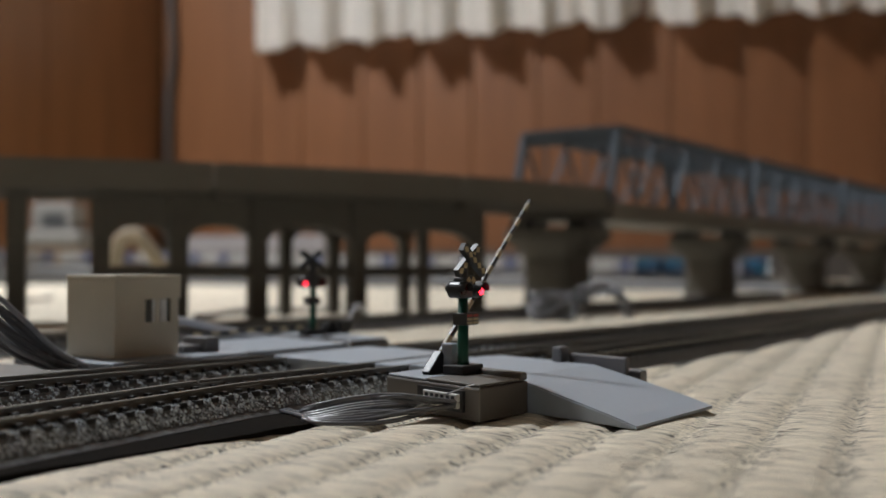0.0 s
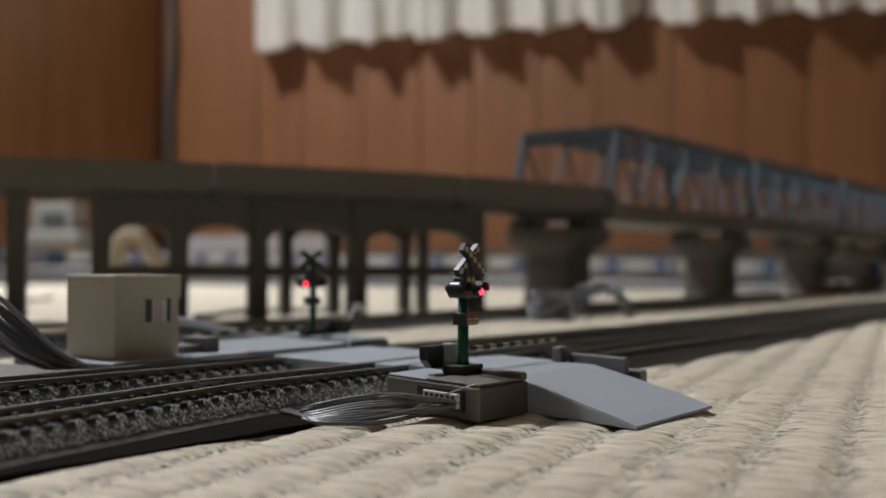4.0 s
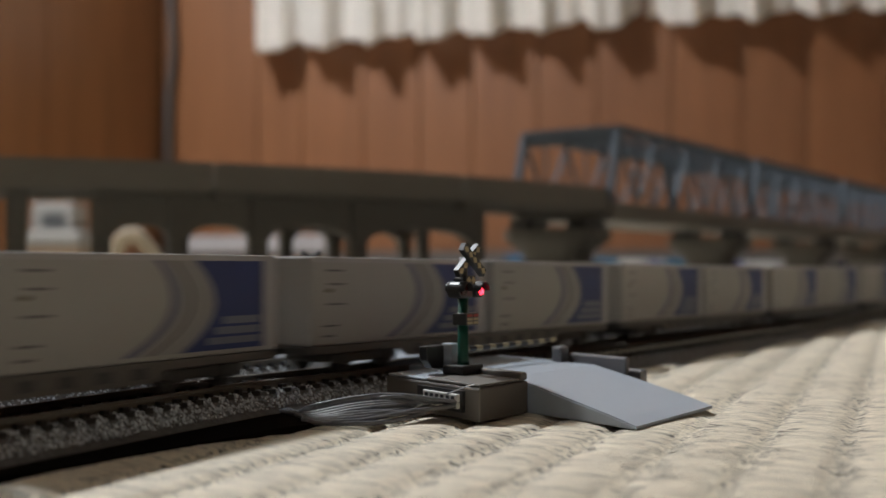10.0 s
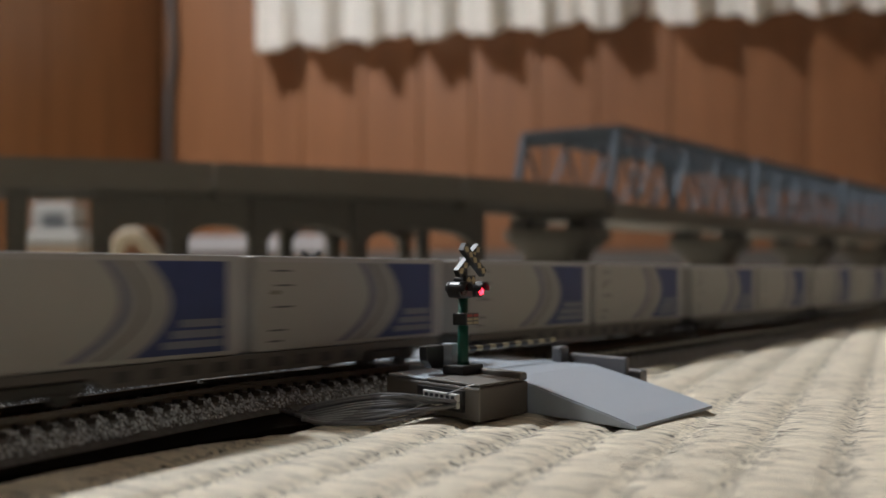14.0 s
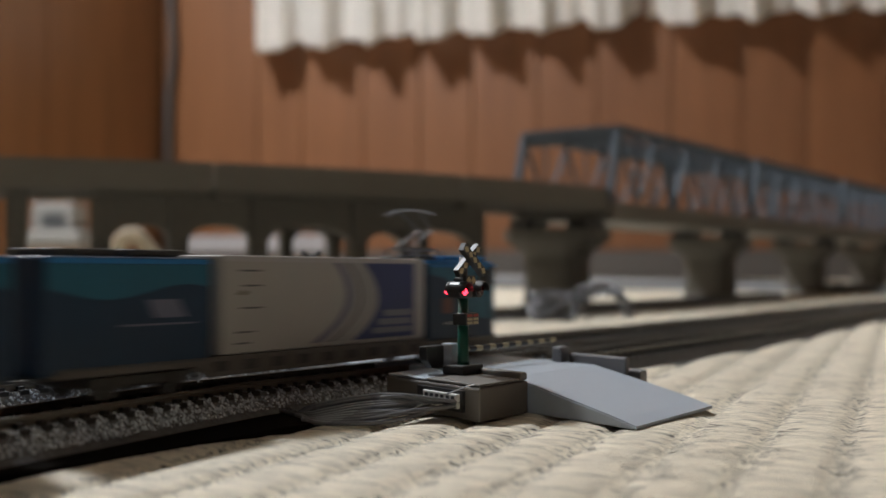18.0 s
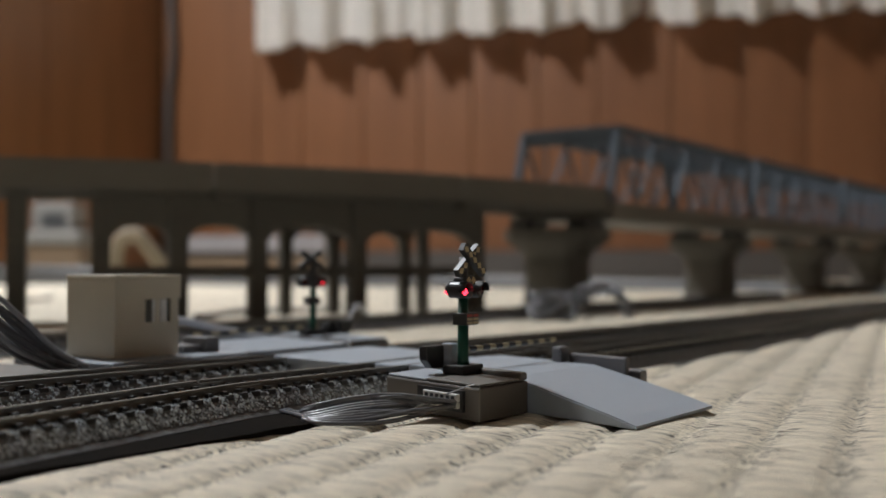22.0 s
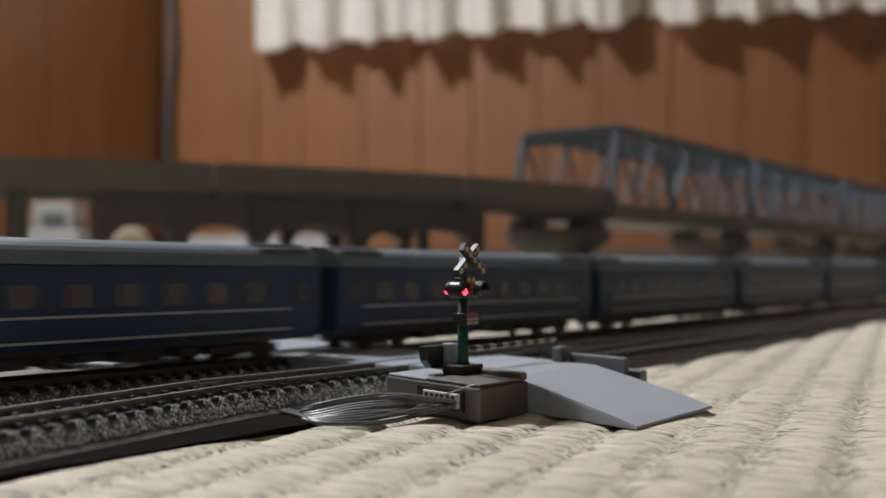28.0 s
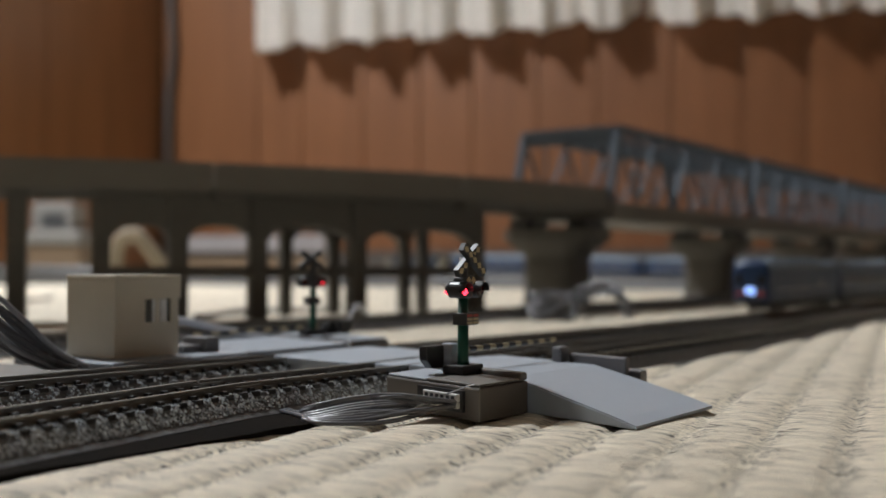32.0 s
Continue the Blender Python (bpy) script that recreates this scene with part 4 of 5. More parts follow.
def on_arc(r, a):
    """a: degrees round from the place where the bridge begins."""
    t = math.radians(a)
    return Vector((ARC.x - r * math.sin(t), ARC.y - r * math.cos(t), 0))


def arc_solid(r0, r1, a0, a1, z0, z1, steps=16):
    bm = bmesh.new()
    rings = []
    for i in range(steps + 1):
        a = a0 + (a1 - a0) * i / steps
        p, q = on_arc(r0, a), on_arc(r1, a)
        rings.append([bm.verts.new((p.x, p.y, z0)), bm.verts.new((q.x, q.y, z0)), bm.verts.new((q.x, q.y, z1)), bm.verts.new((p.x, p.y, z1))])
    for a, b in zip(rings, rings[1:]):
        for i in range(4):
            bm.faces.new((a[i], a[(i + 1) % 4], b[(i + 1) % 4], b[i]))
    bm.faces.new(rings[0]), bm.faces.new(rings[-1])
    bmesh.ops.recalc_face_normals(bm, faces=bm.faces)
    return bm


def arch_beam(p, q, z_spring, z_top, thick):
    """A beam between two columns whose underside is rounded at both ends."""
    p, q = Vector(p), Vector(q)
    d = q - p
    ln = d.length
    d.normalize()
    n = Vector((-d.y, d.x, 0)) * thick / 2
    r, rz = 0.40 * ln, 0.0080
    low = []
    for k in range(7):
        a = math.pi / 2 * k / 6
        low.append((r - r * math.cos(a), z_spring + rz * math.sin(a)))
    for k in range(6, -1, -1):
        a = math.pi / 2 * k / 6
        low.append((ln - r + r * math.cos(a), z_spring + rz * math.sin(a)))
    bm = bmesh.new()
    out = []
    for s in (-1, 1):
        lo = [bm.verts.new((p + d * u + n * s + Vector((0, 0, z)))) for u, z in low]
        hi = [bm.verts.new((p + d * u + n * s + Vector((0, 0, z_top)))) for u, z in low]
        for i in range(len(low) - 1):
            bm.faces.new((lo[i], lo[i + 1], hi[i + 1], hi[i]))
        out.append((lo, hi))
    (a, b), (c, e) = out
    for i in range(len(low) - 1):
        bm.faces.new((a[i], a[i + 1], c[i + 1], c[i]))
        bm.faces.new((b[i], b[i + 1], e[i + 1], e[i]))
    bm.faces.new((a[0], b[0], e[0], c[0]))
    bm.faces.new((a[-1], b[-1], e[-1], c[-1]))
    bmesh.ops.recalc_face_normals(bm, faces=bm.faces)
    return bm


def build_viaduct():
    near, far = 0.550, 0.475
    spans = [(0.6, 16.0), (16.1, 31.5), (31.6, 47.0), (47.1, 66.0)]
    for a0, a1 in spans:
        sp = thing("viaduct_span", "grey-brown plastic viaduct span curving on columns", "viaduct", "viaduct spans")
        part("deck", arc_solid(far + 0.003, near - 0.003, a0, a1, V_LOW + 0.004, V_LOW + 0.008), CONCRETE, sp)
        part("parapet", arc_solid(near - 0.003, near, a0, a1, V_LOW + 0.0018, V_TOP), CONCRETE, sp)
        part("parapet", arc_solid(far, far + 0.003, a0, a1, V_LOW + 0.0018, V_TOP), CONCRETE, sp)
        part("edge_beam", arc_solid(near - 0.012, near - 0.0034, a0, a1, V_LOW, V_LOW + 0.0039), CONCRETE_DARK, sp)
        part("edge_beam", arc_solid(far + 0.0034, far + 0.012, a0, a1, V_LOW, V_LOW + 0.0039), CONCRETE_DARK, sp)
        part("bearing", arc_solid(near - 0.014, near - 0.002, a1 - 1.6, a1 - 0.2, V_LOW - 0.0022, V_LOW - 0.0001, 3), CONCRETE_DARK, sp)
    cols_near = [(0.3236, 0.3267), (0.3534, 0.3014), (0.3838, 0.2792), (0.4186, 0.2577), (0.4694, 0.2325), (0.5479, 0.2062)]
    cols_far = [(0.4672, 0.2830), (0.4950, 0.2706), (0.5423, 0.2543), (0.5561, 0.2505)]
    for row, half, bare in ((cols_near, 0.0045, 1), (cols_far, 0.0032, 0)):
        spots = [Vector((*c, 0)) for c in row]
        for i, p in enumerate(spots):
            q = spots[i + 1] if i + 1 < len(spots) else None
            d = ((q or p) - (p if q else spots[i - 1])).normalized()
            turn = math.degrees(math.atan2(d.y, d.x))
            fr = thing("column_pier", "grey-brown plastic column pier under the viaduct", "pier", "viaduct piers", pose(p.x, p.y, 0, 0, 0, turn))
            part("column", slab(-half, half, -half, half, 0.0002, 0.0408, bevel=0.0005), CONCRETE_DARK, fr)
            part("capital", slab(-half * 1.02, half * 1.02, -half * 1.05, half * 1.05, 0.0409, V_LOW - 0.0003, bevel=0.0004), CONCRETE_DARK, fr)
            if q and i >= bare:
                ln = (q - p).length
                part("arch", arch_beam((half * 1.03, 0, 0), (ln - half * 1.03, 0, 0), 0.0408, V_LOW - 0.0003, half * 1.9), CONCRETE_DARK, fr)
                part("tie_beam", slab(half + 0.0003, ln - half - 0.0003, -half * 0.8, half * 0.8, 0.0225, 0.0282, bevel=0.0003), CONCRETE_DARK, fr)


SPAN = 0.280
Y_NEAR, Y_FAR = 0.176, 0.249


def build_pier(x):
    pr = thing("bridge_pier", "grey-brown plastic pier with a rounded hammerhead", "pier", "bridge piers", pose(x, (Y_NEAR + Y_FAR) / 2, 0))

    def oval(w, d, z):
        return [(w * math.copysign(abs(math.cos(a)) ** 0.3, math.cos(a)), d * math.copysign(abs(math.sin(a)) ** 0.3, math.sin(a)), z) for a in [2 * math.pi * k / 28 for k in range(28)]]

    def loft(rings, name):
        bm = bmesh.new()
        rs = [[bm.verts.new(p) for p in r] for r in rings]
        for a, b in zip(rs, rs[1:]):
            for i in range(28):
                bm.faces.new((a[i], a[(i + 1) % 28], b[(i + 1) % 28], b[i]))
        bm.faces.new(rs[0][::-1]), bm.faces.new(rs[-1])
        bmesh.ops.recalc_face_normals(bm, faces=bm.faces)
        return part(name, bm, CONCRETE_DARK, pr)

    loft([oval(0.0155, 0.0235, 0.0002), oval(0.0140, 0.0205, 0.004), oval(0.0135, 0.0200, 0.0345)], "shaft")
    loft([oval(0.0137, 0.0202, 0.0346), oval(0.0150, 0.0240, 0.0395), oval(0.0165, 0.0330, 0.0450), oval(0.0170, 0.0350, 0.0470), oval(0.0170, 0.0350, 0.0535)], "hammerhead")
    for sy in (-0.022, 0.022):
        part("bearing", slab(-0.013, 0.013, sy - 0.008, sy + 0.008, 0.0536, 0.0590, bevel=0.0006), BLACK, pr)


def build_truss(x0):
    tr = thing("truss_bridge", "pale blue plastic truss bridge span on piers", "bridge", "truss spans", pose(x0, 0, 0))
    lo, hi = 0.0660, 0.1215
    n = 8
    part("deck", slab(0.002, SPAN - 0.002, Y_NEAR + 0.004, Y_FAR - 0.004, 0.0600, 0.0660), CONCRETE, tr)
    part("deck_girder", slab(0.001, SPAN - 0.001, Y_NEAR - 0.003, Y_NEAR + 0.0035, 0.0592, 0.0712, bevel=0.0004), CONCRETE, tr)
    part("deck_girder", slab(0.001, SPAN - 0.001, Y_FAR - 0.0035, Y_FAR + 0.003, 0.0592, 0.0712, bevel=0.0004), CONCRETE, tr)
    inset = 0.014
    for y in (Y_NEAR, Y_FAR):
        part("top_chord", bar(bmesh.new(), (inset, y, hi), (SPAN - inset, y, hi), 0.0042, 0.0050), STEEL_BLUE, tr)
        part("end_post", bar(bmesh.new(), (0.001, y, lo + 0.004), (inset, y, hi - 0.002), 0.0042, 0.0046), STEEL_BLUE, tr)
        part("end_post", bar(bmesh.new(), (SPAN - 0.001, y, lo + 0.004), (SPAN - inset, y, hi - 0.002), 0.0042, 0.0046), STEEL_BLUE, tr)
        step = (SPAN - 2 * inset) / n
        for i in range(n):
            xa, xb = inset + i * step, inset + (i + 1) * step
            up = i % 2 == 0
            part("diagonal", bar(bmesh.new(), (xa, y, hi - 0.0026 if up else 0.0713), (xb, y, 0.0713 if up else hi - 0.0026), 0.0017, 0.0021), STEEL_BLUE, tr)
            if i:
                part("vertical", bar(bmesh.new(), (xa, y, 0.0714), (xa, y, hi - 0.0026), 0.0013, 0.0015), STEEL_BLUE, tr)
    step = (SPAN - 2 * inset) / n
    for i in range(n + 1):
        x = inset + i * step
        end = i in (0, n)
        part("cross_brace", bar(bmesh.new(), (x, Y_NEAR + 0.0022, hi), (x, Y_FAR - 0.0022, hi), 0.0040 if end else 0.0024, 0.0046 if end else 0.0030), STEEL_BLUE, tr)
        if end:
            part("portal_beam", slab(x - 0.0012, x + 0.0012, Y_NEAR + 0.0022, Y_FAR - 0.0022, hi - 0.0085, hi - 0.0026), STEEL_BLUE, tr)
        if i < n:
            part("lateral_brace", bar(bmesh.new(), (x, Y_NEAR + 0.003, hi + 0.0006), (x + step, Y_FAR - 0.003, hi + 0.0006), 0.0011, 0.0011), STEEL_BLUE, tr)
            part("lateral_brace", bar(bmesh.new(), (x, Y_FAR - 0.003, hi - 0.0012), (x + step, Y_NEAR + 0.003, hi - 0.0012), 0.0011, 0.0011), STEEL_BLUE, tr)
    return tr


def build_clutter():
    """What lies on the mat behind the viaduct."""
    p = spot(2.2, -0.769)
    ap = thing("appliance", "small off-white appliance with grey panel behind the viaduct", "appliance", m=Matrix.Translation(p) @ pose(0, 0, 0, 0, 0, 304.8))
    part("case", slab(-0.036, 0.046, -0.046, 0.046, 0.1006, 0.1545, bevel=0.005), APPLIANCE, ap)
    part("panel", slab(-0.0135, 0.031, -0.0475, -0.0465, 0.1117, 0.1340), mat("grey_screen", (0.05, 0.055, 0.06), 0.3), ap)
    part("shelf", slab(-0.072, 0.068, -0.07, 0.07, 0.0720, 0.1004, bevel=0.005), APPLIANCE, ap)
    part("stand", slab(-0.070, 0.066, -0.066, 0.066, 0.0002, 0.0718, bevel=0.004), THRESHOLD, ap, "brown wooden stand")
    q = spot(0.90, -0.253)
    cu = thing("cushion_loop", "cream padded loop standing behind the viaduct", "cushion", m=Matrix.Translation(q) @ pose(0, 0, 0, 0, 0, 304.8))
    part("padding", rod(smooth_line([(-0.014, 0, 0.006), (-0.014, 0, 0.030), (-0.010, 0, 0.050), (0.002, 0, 0.054), (0.012, 0, 0.044), (0.022, 0, 0.030), (0.030, 0, 0.012)], 6), 0.0062, 12), CUSHION, cu, smooth=True)
    part("foot", slab(-0.028, 0.040, -0.012, 0.012, 0.0002, 0.0060, bevel=0.001), BLACK, cu)


# ---- trains ----
# Each vehicle stands at its middle, x along the track, z counted from the rail head.
def side_print(outline, y, thick=0.00008, bm=None):
    """A thin printed shape on a vehicle's side, given in x and z."""
    s = -1 if y < 0 else 1
    return profile_y(outline, y, y + s * thick, bm)


def curve_band(xs_left, xs_right, zs):
    pts = list(zip(xs_left, zs)) + list(zip(xs_right[::-1], zs[::-1]))
    return pts


C_LEN, C_LOW, C_TOP, C_HALF = 0.0625, 0.0059, 0.0235, 0.0083


def add_container(car, x0):
    """A long box with a printed crescent, a navy field and rows of small marks."""
    ct = part("container", slab(x0, x0 + C_LEN, -C_HALF, C_HALF, C_LOW, C_TOP, bevel=0.0004), CONTAINER, car, "pale grey container with navy and silver crescent print")
    zs = [C_LOW + 0.0009 + (C_TOP - C_LOW - 0.0018) * k / 12 for k in range(13)]
    h = [(z - zs[0]) / (zs[-1] - zs[0]) for z in zs]

    def arc(off, bulge, foot):
        return [x0 + off + bulge * math.sin(math.pi * min(1, (0.30 + 0.62 * t) * 1.02)) - foot * (1 - t) ** 2.2 for t in h]

    a1, a2 = arc(0.0290, 0.0090, 0.0125), arc(0.0308, 0.0092, 0.0120)
    b1, b2 = arc(0.0330, 0.0094, 0.0112), arc(0.0337, 0.0094, 0.0110)
    a4 = arc(0.0385, 0.0098, 0.0095)
    for y in (-C_HALF, C_HALF):
        def put(name, pts, material, thick=0.00008):
            side = pts if y < 0 else [(2 * x0 + C_LEN - px, pz) for px, pz in pts]
            part(name, side_print(side, y, thick), material, ct)

        def rect(xa, xb, za, zb):
            return [(x0 + xa, za), (x0 + xb, za), (x0 + xb, zb), (x0 + xa, zb)]

        put("crescent", curve_band(a1, a2, zs), SLATE)
        put("crescent", curve_band(a2, b1, zs), SILVER_ARC)
        put("crescent", curve_band(b1, b2, zs), UNDER)
        put("crescent", curve_band(b2, a4, zs), SILVER_ARC)
        put("colour_field", curve_band(a4, [x0 + 0.0585] * len(zs), zs), NAVY)
        for z, hgt, start in ((0.0078, 0.0012, 0.0435), (0.0095, 0.0013, 0.0455), (0.0113, 0.0013, 0.0475)):
            put("field_stripe", rect(start, 0.0575, z, z + hgt), FIELD_GREY, 0.00014)
        for z, off, ln in ((0.0206, 0.0046, 0.0050), (0.0179, 0.0052, 0.0048), (0.0139, 0.0048, 0.0054), (0.0096, 0.0036, 0.0045), (0.0076, 0.0034, 0.0036)):
            put("mark", rect(off, off + ln, z, z + 0.00035), MARK)
        put("emblem", [(x0 + 0.0040, 0.0166), (x0 + 0.0056, 0.0163), (x0 + 0.0064, 0.0169), (x0 + 0.0052, 0.0173)], EMBLEM)
        put("corner_frame", rect(C_LEN - 0.0036, C_LEN - 0.0003, C_LOW + 0.0003, C_TOP - 0.0003), FRAME_GREY, 0.0002)
        put("top_rail", rect(0.0004, C_LEN - 0.0040, C_TOP - 0.0011, C_TOP - 0.0003), FRAME_GREY, 0.00015)
    return ct


def add_bogie(car, x):
    bg = part("bogie", slab(x - 0.0105, x + 0.0105, -0.0072, 0.0072, 0.0021, 0.0040, bevel=0.0004), UNDER, car)
    for dx in (-0.0070, 0.0070):
        wheel = rod([(0, -0.0056, 0), (0, -0.0044, 0)], 0.0029, 16)
        rod([(0, 0.0044, 0), (0, 0.0056, 0)], 0.0029, 16, wheel)
        rod([(0, -0.0044, 0), (0, 0.0044, 0)], 0.0008, 8, wheel)
        w = part("wheelset", wheel, WHEEL, bg)
        w.matrix_basis = pose(x + dx, 0, 0.0029)
        for s in (-1, 1):
            part("axle_box", slab(x + dx - 0.0014, x + dx + 0.0014, s * 0.0073 - 0.0005, s * 0.0073 + 0.0005, 0.0018, 0.0041, bevel=0.0002), UNDER, bg)


CAR = 0.1385
BODY = 0.1300


def underframe(car, half_len, depth=0.0052):
    fr = part("underframe", slab(-half_len, half_len, -0.0078, 0.0078, 0.0041, 0.0058, bevel=0.0003), UNDER, car)
    for s in (-1, 1):
        part("side_sill", profile_y([(-half_len * 0.98, 0.0044), (-half_len * 0.56, 0.0044), (-half_len * 0.50, 0.0024), (half_len * 0.50, 0.0024), (half_len * 0.56, 0.0044), (half_len * 0.98, 0.0044), (half_len * 0.98, 0.0058), (-half_len * 0.98, 0.0058)], s * 0.0079 - 0.0004, s * 0.0079 + 0.0004), SILL, fr)
        for k in range(9):
            x = -half_len * 0.45 + half_len * 0.9 * k / 8
            part("rib", slab(x - 0.0012, x + 0.0012, s * 0.0084 - 0.0001, s * 0.0084 + 0.0002, 0.0032, 0.0050), BLACK, fr)
    part("coupler", slab(-half_len - 0.0041, -half_len, -0.001, 0.001, 0.0042, 0.0054), BLACK, car)
    part("coupler", slab(half_len, half_len + 0.0041, -0.001, 0.001, 0.0042, 0.0054), BLACK, car)
    add_bogie(car, -0.0455)
    add_bogie(car, 0.0455)


def freight_wagon():
    car = thing("container_wagon", "grey flat wagon carrying two pale containers with navy print", "wagon", "freight train")
    underframe(car, BODY / 2)
    add_container(car, -BODY / 2 + 0.0005)
    add_container(car, 0.0018)
    return car


def equipment(car, x0, x1):
    """A blue machine room with a wavy teal upper part."""
    eq = part("machine_room", slab(x0, x1, -0.0083, 0.0083, C_LOW - 0.0012, C_TOP - 0.0006, bevel=0.0006), LOCO_BLUE, car, "dark blue machine room with teal upper wave")
    n = 10
    for y in (-0.0083, 0.0083):
        low = [(x0 + 0.0008 + (x1 - x0 - 0.0016) * k / n, C_TOP - 0.0062 + 0.0012 * math.sin(2 * math.pi * k / n + 0.6)) for k in range(n + 1)]
        part("wave_print", side_print(low + [(x1 - 0.0008, C_TOP - 0.0018), (x0 + 0.0008, C_TOP - 0.0018)], y), LOCO_TEAL, eq)
        part("edge_print", slab(x0 + 0.0008, x1 - 0.0008, y - 0.0001, y + 0.0001, C_TOP - 0.0017, C_TOP - 0.0009), LOCO_SKY, eq)
        part("logo_patch", side_print([(x0 + 0.006, 0.0130), (x0 + 0.013, 0.0130), (x0 + 0.0145, 0.0160), (x0 + 0.008, 0.0160)], y, 0.0001), SLATE, eq)
        part("logo_line", side_print([(x0 + 0.004, 0.0118), (x0 + 0.020, 0.0118), (x0 + 0.020, 0.0121), (x0 + 0.004, 0.0121)], y, 0.0001), SLATE, eq)
    for k in range(2):
        cx = x0 + (x1 - x0) * (0.3 + 0.4 * k)
        part("roof_unit", slab(cx - 0.0058, cx + 0.0058, -0.0058, 0.0058, C_TOP - 0.0005, C_TOP + 0.0007, bevel=0.0003), UNDER, eq)
    return eq


def pantograph(car, x, z, up=True):
    """A folding current collector on four insulators."""
    pan = part("pantograph", bar(bmesh.new(), (x - 0.006, 0, z + 0.0019), (x + 0.006, 0, z + 0.0019), 0.0050, 0.0005), WIRE_METAL, car, "grey metal pantograph, raised")
    for sx_ in (-0.005, 0.005):
        for sy in (-0.004, 0.004):
            part("insulator", rod([(x + sx_, sy, z), (x + sx_, sy, z + 0.0016)], 0.0005, 8), WIRE_METAL, pan)
    h = 0.0088 if up else 0.0022
    for sy in (-1, 1):
        part("lower_arm", bar(bmesh.new(), (x + 0.004, sy * 0.0022, z + 0.0022), (x - 0.005, sy * 0.0016, z + 0.0020 + h * 0.5), 0.0004, 0.0004), WIRE_METAL, pan)
        part("upper_arm", bar(bmesh.new(), (x - 0.005, sy * 0.0016, z + 0.0020 + h * 0.5), (x + 0.002, sy * 0.0030, z + 0.0018 + h), 0.0003, 0.0003), WIRE_METAL, pan)
    for dx in (0.0013, 0.0027):
        bow = [(x + dx, 0.0066 * k / 6, z + 0.002 + h - 0.0012 * abs(k / 6) ** 3) for k in range(-6, 7)]
        part("contact_bow", rod(bow, 0.00022, 6), WIRE_METAL, pan)
    return pan


def freight_lead(lamp):
    """The driving motor wagon: cab, one container, machine room. The cab is at the low-x end."""
    car = thing("freight_locomotive_car", "teal and blue freight driving car with lit headlamps", "locomotive", "freight train")
    underframe(car, BODY / 2)
    a = -BODY / 2

    def nose(grow=0.0, reach=90.0, depth=0.0062):
        """Plan of the rounded cab front, from one side round to the other."""
        pts = []
        for k in range(17):
            th = math.radians(-reach + 2 * reach * k / 16)
            pts.append((a - 0.0015 - grow + depth * (1 - max(0.0, math.cos(th)) ** 0.6), (0.0086 + grow) * math.sin(th)))
        return pts

    def wrap(z0, z1, reach, grow=0.00012):
        return prism(nose(grow, reach) + nose(0.0, reach)[::-1], z0, z1)

    cab = part("cab", prism(nose() + [(a + 0.0305, 0.0086), (a + 0.0305, -0.0086)], 0.0052, 0.0224, 0.0003), LOCO_BLUE, car, "teal and blue driving cab")
    part("front_mask", wrap(0.0094, 0.0175, 88), LOCO_TEAL, cab)
    part("windscreen", wrap(0.0178, 0.0218, 84, 0.0002), WINDOW, cab, "dark wrap-round windscreen")
    part("brow", wrap(0.0219, 0.0226, 86, 0.00025), LOCO_SKY, cab)
    for y in (-0.0086, 0.0086):
        sw = [(a + 0.0049, 0.0094), (a + 0.0095, 0.0100), (a + 0.0140, 0.0118), (a + 0.0178, 0.0146), (a + 0.0200, 0.0176), (a + 0.0240, 0.0192), (a + 0.0302, 0.0202), (a + 0.0302, 0.0216), (a + 0.0049, 0.0216)]
        part("sweep_print", side_print(sw, y), LOCO_TEAL, cab)
        part("roof_edge", side_print([(a + 0.0049, 0.0217), (a + 0.0302, 0.0217), (a + 0.0302, 0.0223), (a + 0.0049, 0.0223)], y), LOCO_SKY, cab)
        part("side_window", side_print([(a + 0.0049, 0.0166), (a + 0.0098, 0.0166), (a + 0.0098, 0.0213), (a + 0.0049, 0.0213)], y, 0.00016), WINDOW, cab)
        part("door_line", side_print([(a + 0.0118, 0.0120), (a + 0.0121, 0.0120), (a + 0.0121, 0.0196), (a + 0.0118, 0.0196)], y, 0.00012), LOCO_BLUE, cab)
        part("badge", side_print([(a + 0.0208, 0.0112), (a + 0.0248, 0.0112), (a + 0.0248, 0.0146), (a + 0.0208, 0.0146)], y, 0.00016), BADGE, cab)
        part("badge_line", side_print([(a + 0.0200, 0.0088), (a + 0.0242, 0.0088), (a + 0.0242, 0.0091), (a + 0.0200, 0.0091)], y, 0.00016), STRIPE, cab)
    part("roof_deck", prism([(px + 0.0006, py * 0.95) for px, py in nose()] + [(a + 0.0305, 0.0081), (a + 0.0305, -0.0081)], 0.0224, 0.0232, 0.0003), LOCO_SKY, cab)
    part("roof_cover", slab(a + 0.0030, a + 0.0212, -0.0066, 0.0066, 0.0232, 0.0244, bevel=0.0005), LOCO_SKY, cab)
    part("roof_gear", slab(a + 0.0222, a + 0.0300, -0.0050, 0.0050, 0.0232, 0.0242, bevel=0.0003), UNDER, cab)
    for y, w, x in ((-0.0054, 0.0009, 0.0010), (0.0, 0.0017, -0.0014), (0.0054, 0.0009, 0.0010)):
        part("headlamp", slab(a + x, a + x + 0.0008, y - w, y + w, 0.0224, 0.0231 if y else 0.0235, bevel=0.0002), lamp, cab)
    for y in (-0.0051, 0.0051):
        part("headlamp", slab(a - 0.0013, a + 0.0004, y - 0.0014, y + 0.0014, 0.0105, 0.0118, bevel=0.0002), lamp, cab)
    part("emblem", rod([(a - 0.0022, 0, 0.0118), (a - 0.0015, 0, 0.0118)], 0.0020, 20), SLATE, cab, "round grey emblem")
